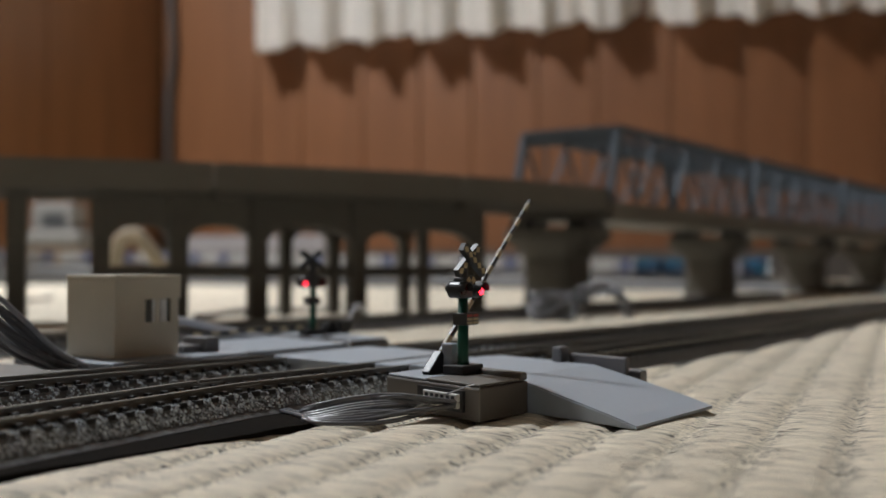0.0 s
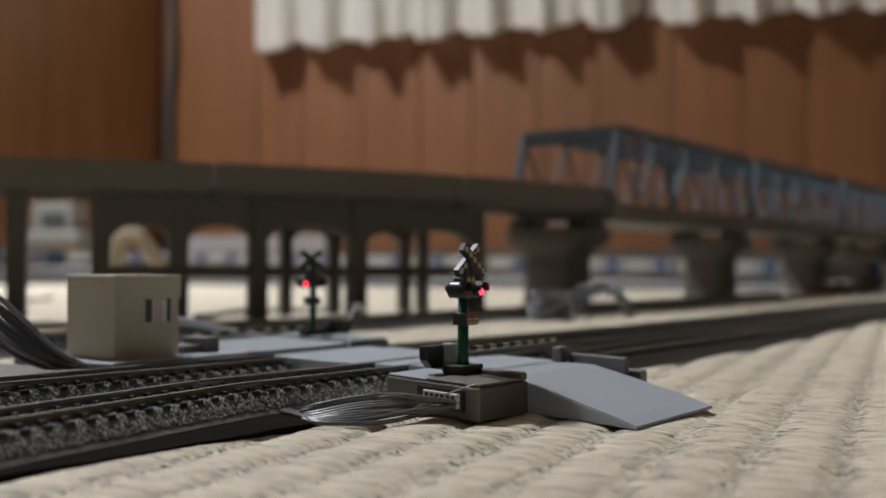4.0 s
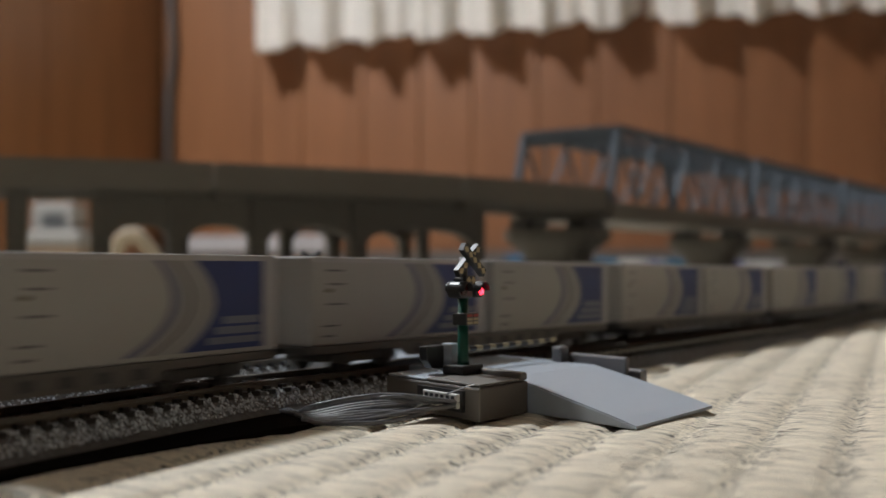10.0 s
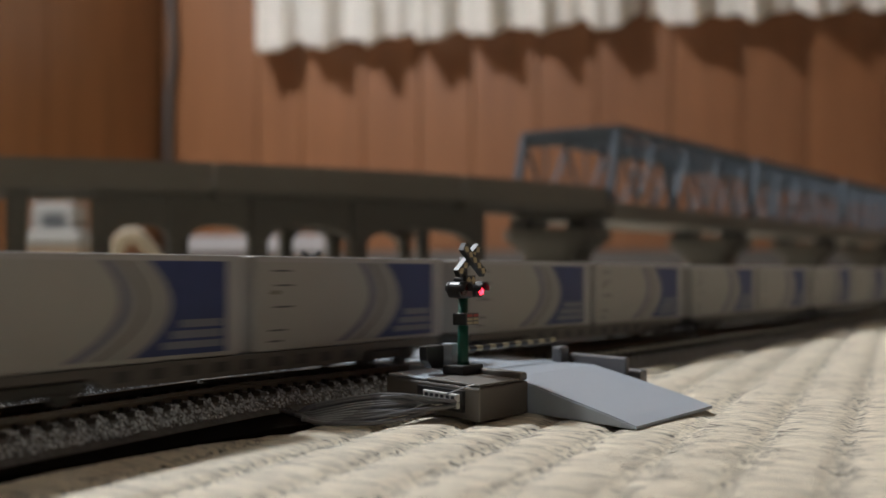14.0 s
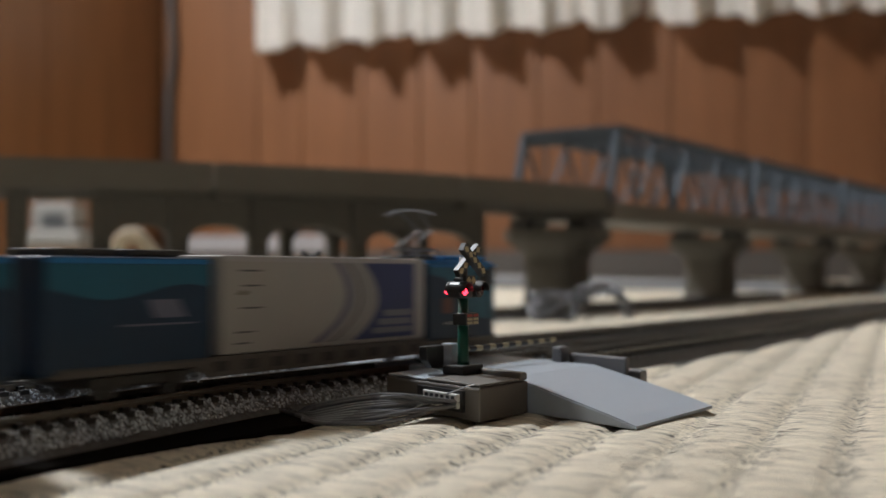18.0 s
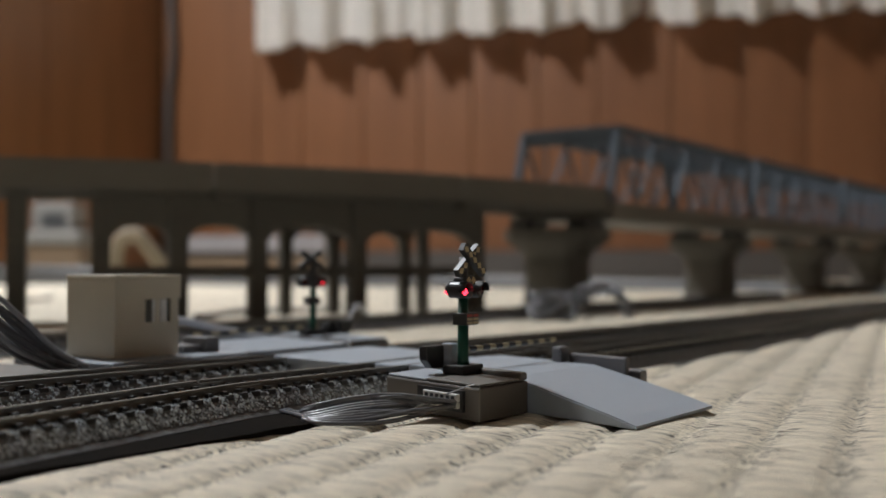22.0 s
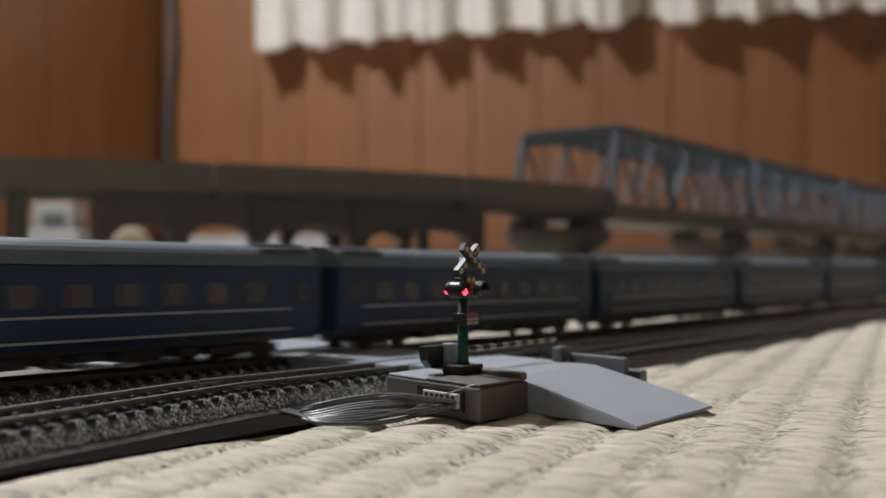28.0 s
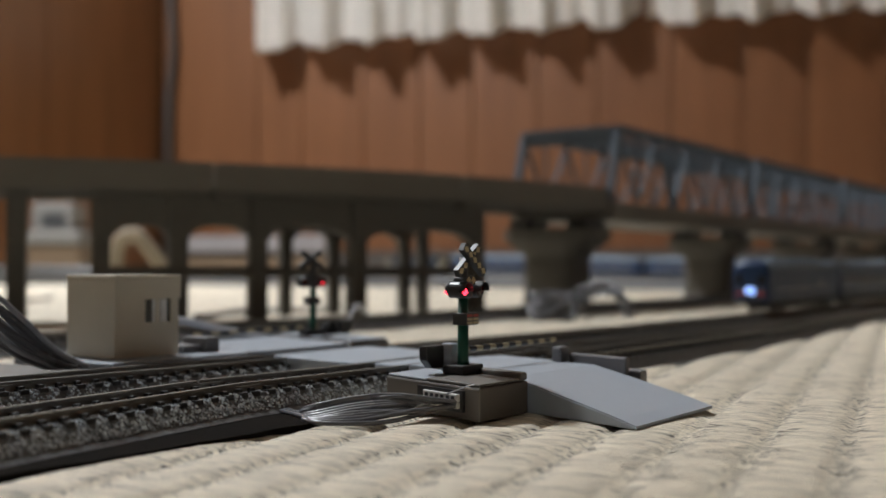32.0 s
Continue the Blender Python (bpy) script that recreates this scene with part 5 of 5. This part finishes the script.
    part("skirt", prism([(px + 0.0010, py * 0.92) for px, py in nose()] + [(a + 0.0120, 0.0079), (a + 0.0120, -0.0079)], 0.0008, 0.0051, 0.0002), UNDER, cab)
    add_container(car, a + 0.0318)
    equipment(car, a + 0.0965, a + 0.1312)
    pantograph(car, a + 0.0240, 0.0240)
    return car


def freight_motor():
    car = thing("freight_motor_car", "dark blue freight motor car carrying one pale container", "wagon", "freight train")
    underframe(car, BODY / 2)
    a = -BODY / 2
    equipment(car, a - 0.0012, a + 0.0315)
    add_container(car, a + 0.0328)
    equipment(car, a + 0.0960, a + 0.1325)
    pantograph(car, a + 0.113, C_TOP + 0.0006)
    return car


def coach_section(half, low, gutter, top):
    pts = [(-half * 0.96, low), (half * 0.96, low), (half, low + 0.0012), (half, gutter)]
    for k in range(1, 10):
        a = math.pi * k / 10
        pts.append((half * 0.985 * math.cos(a), gutter + (top - gutter) * math.sin(a) ** 0.8))
    pts += [(-half, gutter), (-half, low + 0.0012)]
    return pts


COACH_HALF, COACH_LOW, GUTTER, COACH_TOP = 0.0094, 0.0058, 0.0218, 0.0268


def coach_shell(car, half_len):
    part("body", profile_x(coach_section(COACH_HALF, COACH_LOW, GUTTER, GUTTER + 0.0002), -half_len, half_len, bevel=0.0), COACH, car, "dark blue coach body")
    pts = [(COACH_HALF, GUTTER + 0.0003)]
    for k in range(0, 15):
        a = math.pi * k / 14
        pts.append((COACH_HALF * 0.99 * math.copysign(abs(math.cos(a)) ** 0.75, math.cos(a)), GUTTER + 0.0004 + (COACH_TOP - GUTTER) * math.sin(a) ** 0.85))
    pts.append((-COACH_HALF, GUTTER + 0.0003))
    part("roof", profile_x(pts, -half_len + 0.0004, half_len - 0.0004), ROOF, car, "grey rounded coach roof")
    for y in (-COACH_HALF, COACH_HALF):
        for z in (0.0117, 0.0070):
            part("band", slab(-half_len + 0.0100, half_len - 0.0100, y - 0.00012, y + 0.00012, z, z + 0.0005), STRIPE, car, "thin pale band")


def coach_under(car, half_len):
    part("underframe", slab(-half_len, half_len, -0.0080, 0.0080, 0.0046, 0.0057), BLACK, car)
    rng = random.Random(3)
    x = -0.030
    while x < 0.030:
        w = rng.uniform(0.005, 0.012)
        part("equipment_box", slab(x, x + w, -0.0076, 0.0076, rng.uniform(0.0014, 0.0028), 0.0045, bevel=0.0003), UNDER, car)
        x += w + rng.uniform(0.002, 0.006)
    add_bogie(car, -half_len + 0.0225)
    add_bogie(car, half_len - 0.0225)


def windows_row(car, first, count, pitch, width, z0, z1, material):
    for y in (-COACH_HALF, COACH_HALF):
        proto = None
        for i in range(count):
            x = first + i * pitch
            if proto is None:
                proto = part("window", slab(-width / 2, width / 2, -0.00012, 0.00012, z0, z1, bevel=0.00005), material, car)
                proto.matrix_basis = pose(x, y, 0)
            else:
                again(proto, pose(x, y, 0))


def sleeping_coach():
    car = thing("sleeping_coach", "dark blue sleeping coach with grey roof and two pale bands", "coach", "passenger train")
    hl = 0.0685
    coach_shell(car, hl)
    coach_under(car, hl)
    windows_row(car, -0.0500, 9, 0.0121, 0.0060, 0.0136, 0.0182, CURTAINED)
    for y in (-COACH_HALF, COACH_HALF):
        for x in (-0.0622, 0.0622):
            d = part("door", slab(x - 0.0026, x + 0.0026, y - 0.00015, y + 0.00015, 0.0062, 0.0205, bevel=0.00006), COACH, car)
            part("door_window", slab(x - 0.0015, x + 0.0015, y - 0.00022, y + 0.00022, 0.0140, 0.0188), WINDOW, d)
    for x in (-0.058, 0.058):
        part("roof_cooler", slab(x - 0.0095, x + 0.0095, -0.0056, 0.0056, 0.0258, 0.0274, bevel=0.0007), ROOF, car, "grey roof cooler")
        for y in (-1, 1):
            part("cooler_grille", slab(x - 0.0085, x + 0.0085, y * 0.0072 - 0.0012, y * 0.0072 + 0.0012, 0.0244, 0.0262, bevel=0.0003), UNDER, car, "dark grille along the roof edge")
    part("gangway", slab(hl, hl + 0.0013, -0.0046, 0.0046, 0.0062, 0.0215, bevel=0.0003), BLACK, car)
    part("gangway", slab(-hl - 0.0013, -hl, -0.0046, 0.0046, 0.0062, 0.0215, bevel=0.0003), BLACK, car)
    return car


def power_coach():
    """The last car: louvres on its roof, a lit name board and tail lamps at the low-x end."""
    car = thing("power_coach", "dark blue generator coach with lit end sign and tail lamps", "coach", "passenger train")
    hl = 0.0610
    coach_shell(car, hl)
    coach_under(car, hl)
    # rounded end: body and roof drawn in over the last few millimetres
    bm = bmesh.new()
    rings = []
    for dx, wide, low, high in ((0.0003, 1.0, 0.0, 0.0), (0.0012, 0.985, 0.0, 0.0006), (0.0020, 0.955, 0.0, 0.0016), (0.0026, 0.90, 0.0002, 0.0030), (0.0028, 0.84, 0.0006, 0.0042)):
        sec = coach_section(COACH_HALF * wide, COACH_LOW + low, GUTTER - high * 0.6, COACH_TOP + 0.0003 - high)
        rings.append([bm.verts.new((-hl + 0.0002 - dx, y, z)) for y, z in sec])
    k = len(rings[0])
    for a, b in zip(rings, rings[1:]):
        for n in range(k):
            bm.faces.new((a[n], a[(n + 1) % k], b[(n + 1) % k], b[n]))
    bm.faces.new(rings[0]), bm.faces.new(rings[-1])
    bmesh.ops.recalc_face_normals(bm, faces=bm.faces)
    end = part("end_face", bm, COACH, car, "dark blue rounded coach end", smooth=True)
    face = -hl - 0.0026
    part("end_sign", slab(face - 0.0005, face - 0.0001, -0.0022, 0.0022, 0.0100, 0.0130, bevel=0.0001), SIGN_GLOW, end, "glowing blue-white end sign")
    for z in (0.0117, 0.0070):
        for y0, y1 in ((-0.0076, -0.0027), (0.0027, 0.0076)) if z > 0.01 else ((-0.0076, 0.0076),):
            part("end_band", slab(face - 0.0002, face - 0.0001, y0, y1, z, z + 0.0004), STRIPE, end, "thin pale band")
    for y in (-0.0058, 0.0058):
        part("tail_lamp", slab(face - 0.0004, face - 0.0001, y - 0.0014, y + 0.0014, 0.0096, 0.0102), TAIL_GLOW, end, "red tail lamp")
        part("end_window", slab(face - 0.0002, face - 0.0001, y - 0.0018, y + 0.0018, 0.0148, 0.0190), WINDOW, end)
    for i in range(5):
        x = -0.036 + i * 0.0165
        part("roof_vent", slab(x - 0.0055, x + 0.0055, -0.0062, 0.0062, 0.0258, 0.0284, bevel=0.0008), ROOF, car, "grey roof vent box")
    for y in (-COACH_HALF, COACH_HALF):
        # a pale mark of three plain shapes and a small panel
        part("logo_patch", side_print([(0.0187, 0.0126), (0.0224, 0.0126), (0.0224, 0.0150), (0.0212, 0.0150), (0.0212, 0.0140), (0.0187, 0.0140)], y, 0.00012), LOGO_PALE, car)
        part("logo_patch", side_print([(0.0228, 0.0128), (0.0240, 0.0128), (0.0240, 0.0172), (0.0216, 0.0172), (0.0216, 0.0158), (0.0228, 0.0158)], y, 0.00012), LOGO_PALE, car)
        part("logo_patch", side_print([(0.0244, 0.0128), (0.0282, 0.0128), (0.0272, 0.0150), (0.0284, 0.0172), (0.0244, 0.0172)], y, 0.00012), LOGO_PALE, car)
        part("logo_patch", side_print([(0.0308, 0.0130), (0.0334, 0.0130), (0.0334, 0.0172), (0.0308, 0.0172)], y, 0.00012), LOGO_PALE, car)
        for x in (-0.032, -0.006):
            part("side_mark", side_print([(x, 0.0128), (x + 0.0045, 0.0128), (x + 0.0045, 0.0131), (x, 0.0131)], y, 0.00012), STRIPE, car)
    part("gangway", slab(hl, hl + 0.0013, -0.0046, 0.0046, 0.0062, 0.0215, bevel=0.0003), BLACK, car)
    return car


def electric_loco():
    car = thing("electric_locomotive", "dark blue electric locomotive with cream ends and raised pantographs", "locomotive", "passenger train")
    hl = 0.0510
    prof = [(-hl, 0.0056), (-hl, 0.0115), (-hl + 0.0014, 0.0214), (-hl + 0.0030, 0.0226), (hl - 0.0030, 0.0226), (hl - 0.0014, 0.0214), (hl, 0.0115), (hl, 0.0056)]
    body = part("body", profile_y(prof, -0.0094, 0.0094, bevel=0.0005), LOCO_NIGHT, car, "dark blue locomotive body")
    for s in (-1, 1):
        def q(x):
            return s * x
        for y in (-0.0094, 0.0094):
            pts = [(q(hl - 0.0003), 0.0114), (q(hl - 0.0017), 0.0206), (q(hl - 0.0082), 0.0206), (q(hl - 0.0082), 0.0114)]
            part("cream_end", side_print(pts, y), CREAM, body, "cream painted cab side")
            for x0, x1 in ((0.0030, 0.0070),):
                part("cab_window", side_print([(q(hl - x0), 0.0155), (q(hl - x0), 0.0192), (q(hl - x1), 0.0192), (q(hl - x1), 0.0155)], y, 0.00014), WINDOW, body)
        f = bmesh.new()
        v = [f.verts.new(p) for p in ((q(hl + 0.0001), -0.0085, 0.0118), (q(hl + 0.0001), 0.0085, 0.0118), (q(hl - 0.0012), 0.0085, 0.0206), (q(hl - 0.0012), -0.0085, 0.0206),
                                      (q(hl - 0.0006), -0.0085, 0.0118), (q(hl - 0.0006), 0.0085, 0.0118), (q(hl - 0.0018), 0.0085, 0.0206), (q(hl - 0.0018), -0.0085, 0.0206))]
        for k in ((0, 1, 2, 3), (4, 5, 6, 7), (0, 1, 5, 4), (1, 2, 6, 5), (2, 3, 7, 6), (3, 0, 4, 7)):
            f.faces.new([v[i] for i in k])
        bmesh.ops.recalc_face_normals(f, faces=f.faces)
        part("cream_front", f, CREAM, body, "cream painted cab front")
        for yc in (-0.0042, 0.0042):
            pane = slab(-0.00012, 0.00012, -0.0034, 0.0034, -0.0019, 0.0019)
            glass = part("cab_window", pane, WINDOW, body, "dark front window")
            glass.matrix_basis = Matrix.Translation((q(hl - 0.00070), yc, 0.0181)) @ pose(0, 0, 0, 0, -s * 8.4, 0)
    for y in (-0.0094, 0.0094):
        part("body_line", slab(-hl + 0.0006, hl - 0.0006, y - 0.00014, y + 0.00014, 0.0107, 0.0113), STRIPE, body)
        for i in range(5):
            x = -0.024 + i * 0.012
            part("side_window", slab(x - 0.0030, x + 0.0030, y - 0.0001, y + 0.0001, 0.0184, 0.0200), BLACK, body)
        part("gutter", slab(-hl + 0.003, hl - 0.003, y - 0.0002, y + 0.0002, 0.0212, 0.0215), ROOF, body)
    part("roof_monitor", slab(-0.032, 0.032, -0.0062, 0.0062, 0.0227, 0.0250, bevel=0.0006), BLACK, car)
    part("roof_hood", slab(-hl + 0.002, -hl + 0.014, -0.0070, 0.0070, 0.0227, 0.0236, bevel=0.0004), BLACK, car)
    part("roof_hood", slab(hl - 0.014, hl - 0.002, -0.0070, 0.0070, 0.0227, 0.0236, bevel=0.0004), BLACK, car)
    pantograph(car, -0.026, 0.0250)
    pantograph(car, 0.026, 0.0250)
    part("underframe", slab(-hl + 0.001, hl - 0.001, -0.0086, 0.0086, 0.0036, 0.0055), BLACK, car)
    for x in (-0.0330, 0.0, 0.0330):
        add_bogie(car, x)
        for sd in (-1, 1):
            part("bogie_frame", slab(x - 0.0155, x + 0.0155, sd * 0.0080 - 0.0006, sd * 0.0080 + 0.0006, 0.0011, 0.0040, bevel=0.0003), BLACK, car)
    part("coupler", slab(-hl - 0.003, -hl, -0.001, 0.001, 0.0040, 0.0052), BLACK, car)
    part("coupler", slab(hl, hl + 0.003, -0.001, 0.001, 0.0040, 0.0052), BLACK, car)
    return car


# x of the middle of each vehicle behind (freight: ahead, as it runs west) of its train's head
FREIGHT, PASSENGER = [], []


def build_trains():
    lead = freight_lead(HEAD_GLOW)
    tail = freight_lead(HEAD_DARK)
    tagged(tail, "teal and blue freight driving car with unlit headlamps")
    motor = freight_motor()
    wagon = freight_wagon()
    for i in range(16):
        mid = BODY / 2 + i * CAR
        turned = False
        if i == 0:
            ob = lead
        elif i == 1:
            ob = motor
        elif i == 2:
            ob = wagon
        elif i == 14:
            ob, turned = copy_thing(motor, pose(0, 0, 0)), True
        elif i == 15:
            ob, turned = tail, True
        else:
            ob = copy_thing(wagon, pose(0, 0, 0))
        FREIGHT.append((ob, mid, turned))
    loco = electric_loco()
    coach = sleeping_coach()
    power = power_coach()
    PASSENGER.append((loco, 0.0512, False))
    for i in range(8):
        PASSENGER.append((coach if i == 0 else copy_thing(coach, pose(0, 0, 0)), 0.1098 + 0.07185 + i * 0.1445, False))
    PASSENGER.append((power, 0.1165 + 8 * 0.1437 + 0.0615, False))


build_floor()
build_walls()
build_window()
build_crossing()
build_near_box()
build_far_box()
build_hut()
build_viaduct()
for k in range(5):
    build_pier(0.660 + SPAN * k)
truss = build_truss(0.664)
for k in range(1, 4):
    copy_thing(truss, pose(0.664 + SPAN * k, 0, 0))
build_clutter()
build_cables()
build_signal(pose(0.1770, -0.0335, 0.0068), 0.0007)
build_signal(pose(0.2550, 0.0740, 0.0066, 0, 0, 158), 0.00055, 0.0012)
barrier, ARM = build_barrier("barrier", pose(0.1775, -0.0280, 0.0107), 0.0465, "striped crossing barrier with black counterweight, coming down")
barrier_far, ARM_FAR = build_barrier("barrier", pose(0.2690, 0.0765, 0.0090), 0.062, "striped crossing barrier lowered across the far side", -1)
build_trains()
build_tracks()


# ---- movement ----
RUN_T = (-1.0, 0.0, 0.5, 1.0, 5.5, 7.0, 7.4, 8.0, 9.0, 11.0, 13.0, 14.0, 17.0, 18.0, 18.8)
RUN_X = (1.5900, 1.4520, 1.3800, 1.3070, 0.4620, 0.1823, 0.1078, -0.0012, -0.1932, -0.5893, -0.9697, -1.1675, -1.7675, -1.9755, -2.1389)


def head_of_freight(t):
    """x of the freight train's head along the near track; it runs west and stops out of sight."""
    if t <= 18.8:
        return float(np.interp(t, RUN_T, RUN_X))
    v = 0.2030
    u = min(t - 18.8, 1.6)
    return RUN_X[-1] - v * u + v * u * u / 3.2


def head_of_passenger(t):
    """x of the passenger train's head along the far track; it starts from rest out of sight."""
    v = 0.1875
    if t >= 20.0:
        return 0.2450 + v * (t - 23.0) + float(np.interp(t, (24.0, 25.0, 28.0, 31.0), (0.0006, 0.0035, 0.0025, 0.0)))
    x0 = 0.2450 - v * 3.0
    u = min(20.0 - t, 3.0)
    return x0 - v * u + v * u * u / 6.0


def on_way(way, x, gap, turned):
    """The pose of a vehicle whose bogies stand gap apart round x."""
    s = x - WEST_END
    a, b = way.at(s - gap / 2), way.at(s + gap / 2)
    d = b - a
    mid = (a + b) / 2
    ang = math.atan2(d.y, d.x)
    m = Matrix.Translation((mid.x, mid.y, mid.z + RAIL_TOP)) @ Matrix.Rotation(ang, 4, "Z") @ Matrix.Rotation(-math.atan2(d.z, math.hypot(d.x, d.y)), 4, "Y")
    return m @ Matrix.Rotation(math.pi if turned else 0.0, 4, "Z")


def motions():
    times = [-1.0 + 0.5 * i for i in range(69)]
    for ob, mid, turned in FREIGHT:
        walk(ob, [(t, on_way(NEAR_WAY, head_of_freight(t) + mid, 0.091, turned)) for t in times])
    for ob, mid, turned in PASSENGER:
        walk(ob, [(t, on_way(FAR_WAY, head_of_passenger(t) - mid, 0.091, turned)) for t in times])
    drop = [(-0.5, 52.0), (0.0, 42.3), (0.1, 38.0), (0.2, 35.0), (0.3, 31.2), (0.4, 28.2), (0.5, 25.0), (0.6, 21.8), (0.7, 17.4), (0.8, 13.2), (0.9, 7.0), (1.0, 0.4), (1.1, 0.0), (32.0, 0.0), (33.0, 0.0)]
    walk(ARM, [(t, pose(0, 0, 0, 0, -a, 0)) for t, a in drop])
    # the red lamps flash by turns: each bulb comes forward in its head and draws back
    half = 0.718
    for bulbs in BULBS:
        for bl, x, y, z, face, side in bulbs:
            rows = []
            left_first = side < 0
            t = 0.27 - 2 * half
            k = 0
            while t < 33.0:
                lit = (k % 2 == 0) == left_first
                dy = face * (0.00025 if lit else -0.0012)
                p = pose(x, y + dy, z)
                on, off = round(t * 30), round((t + half) * 30)
                rows += [(on / 30, p), (off / 30, p)] if lit else [((on + 1) / 30, p), ((off - 1) / 30, p)]
                t += half
                k += 1
            walk(bl, rows)


motions()
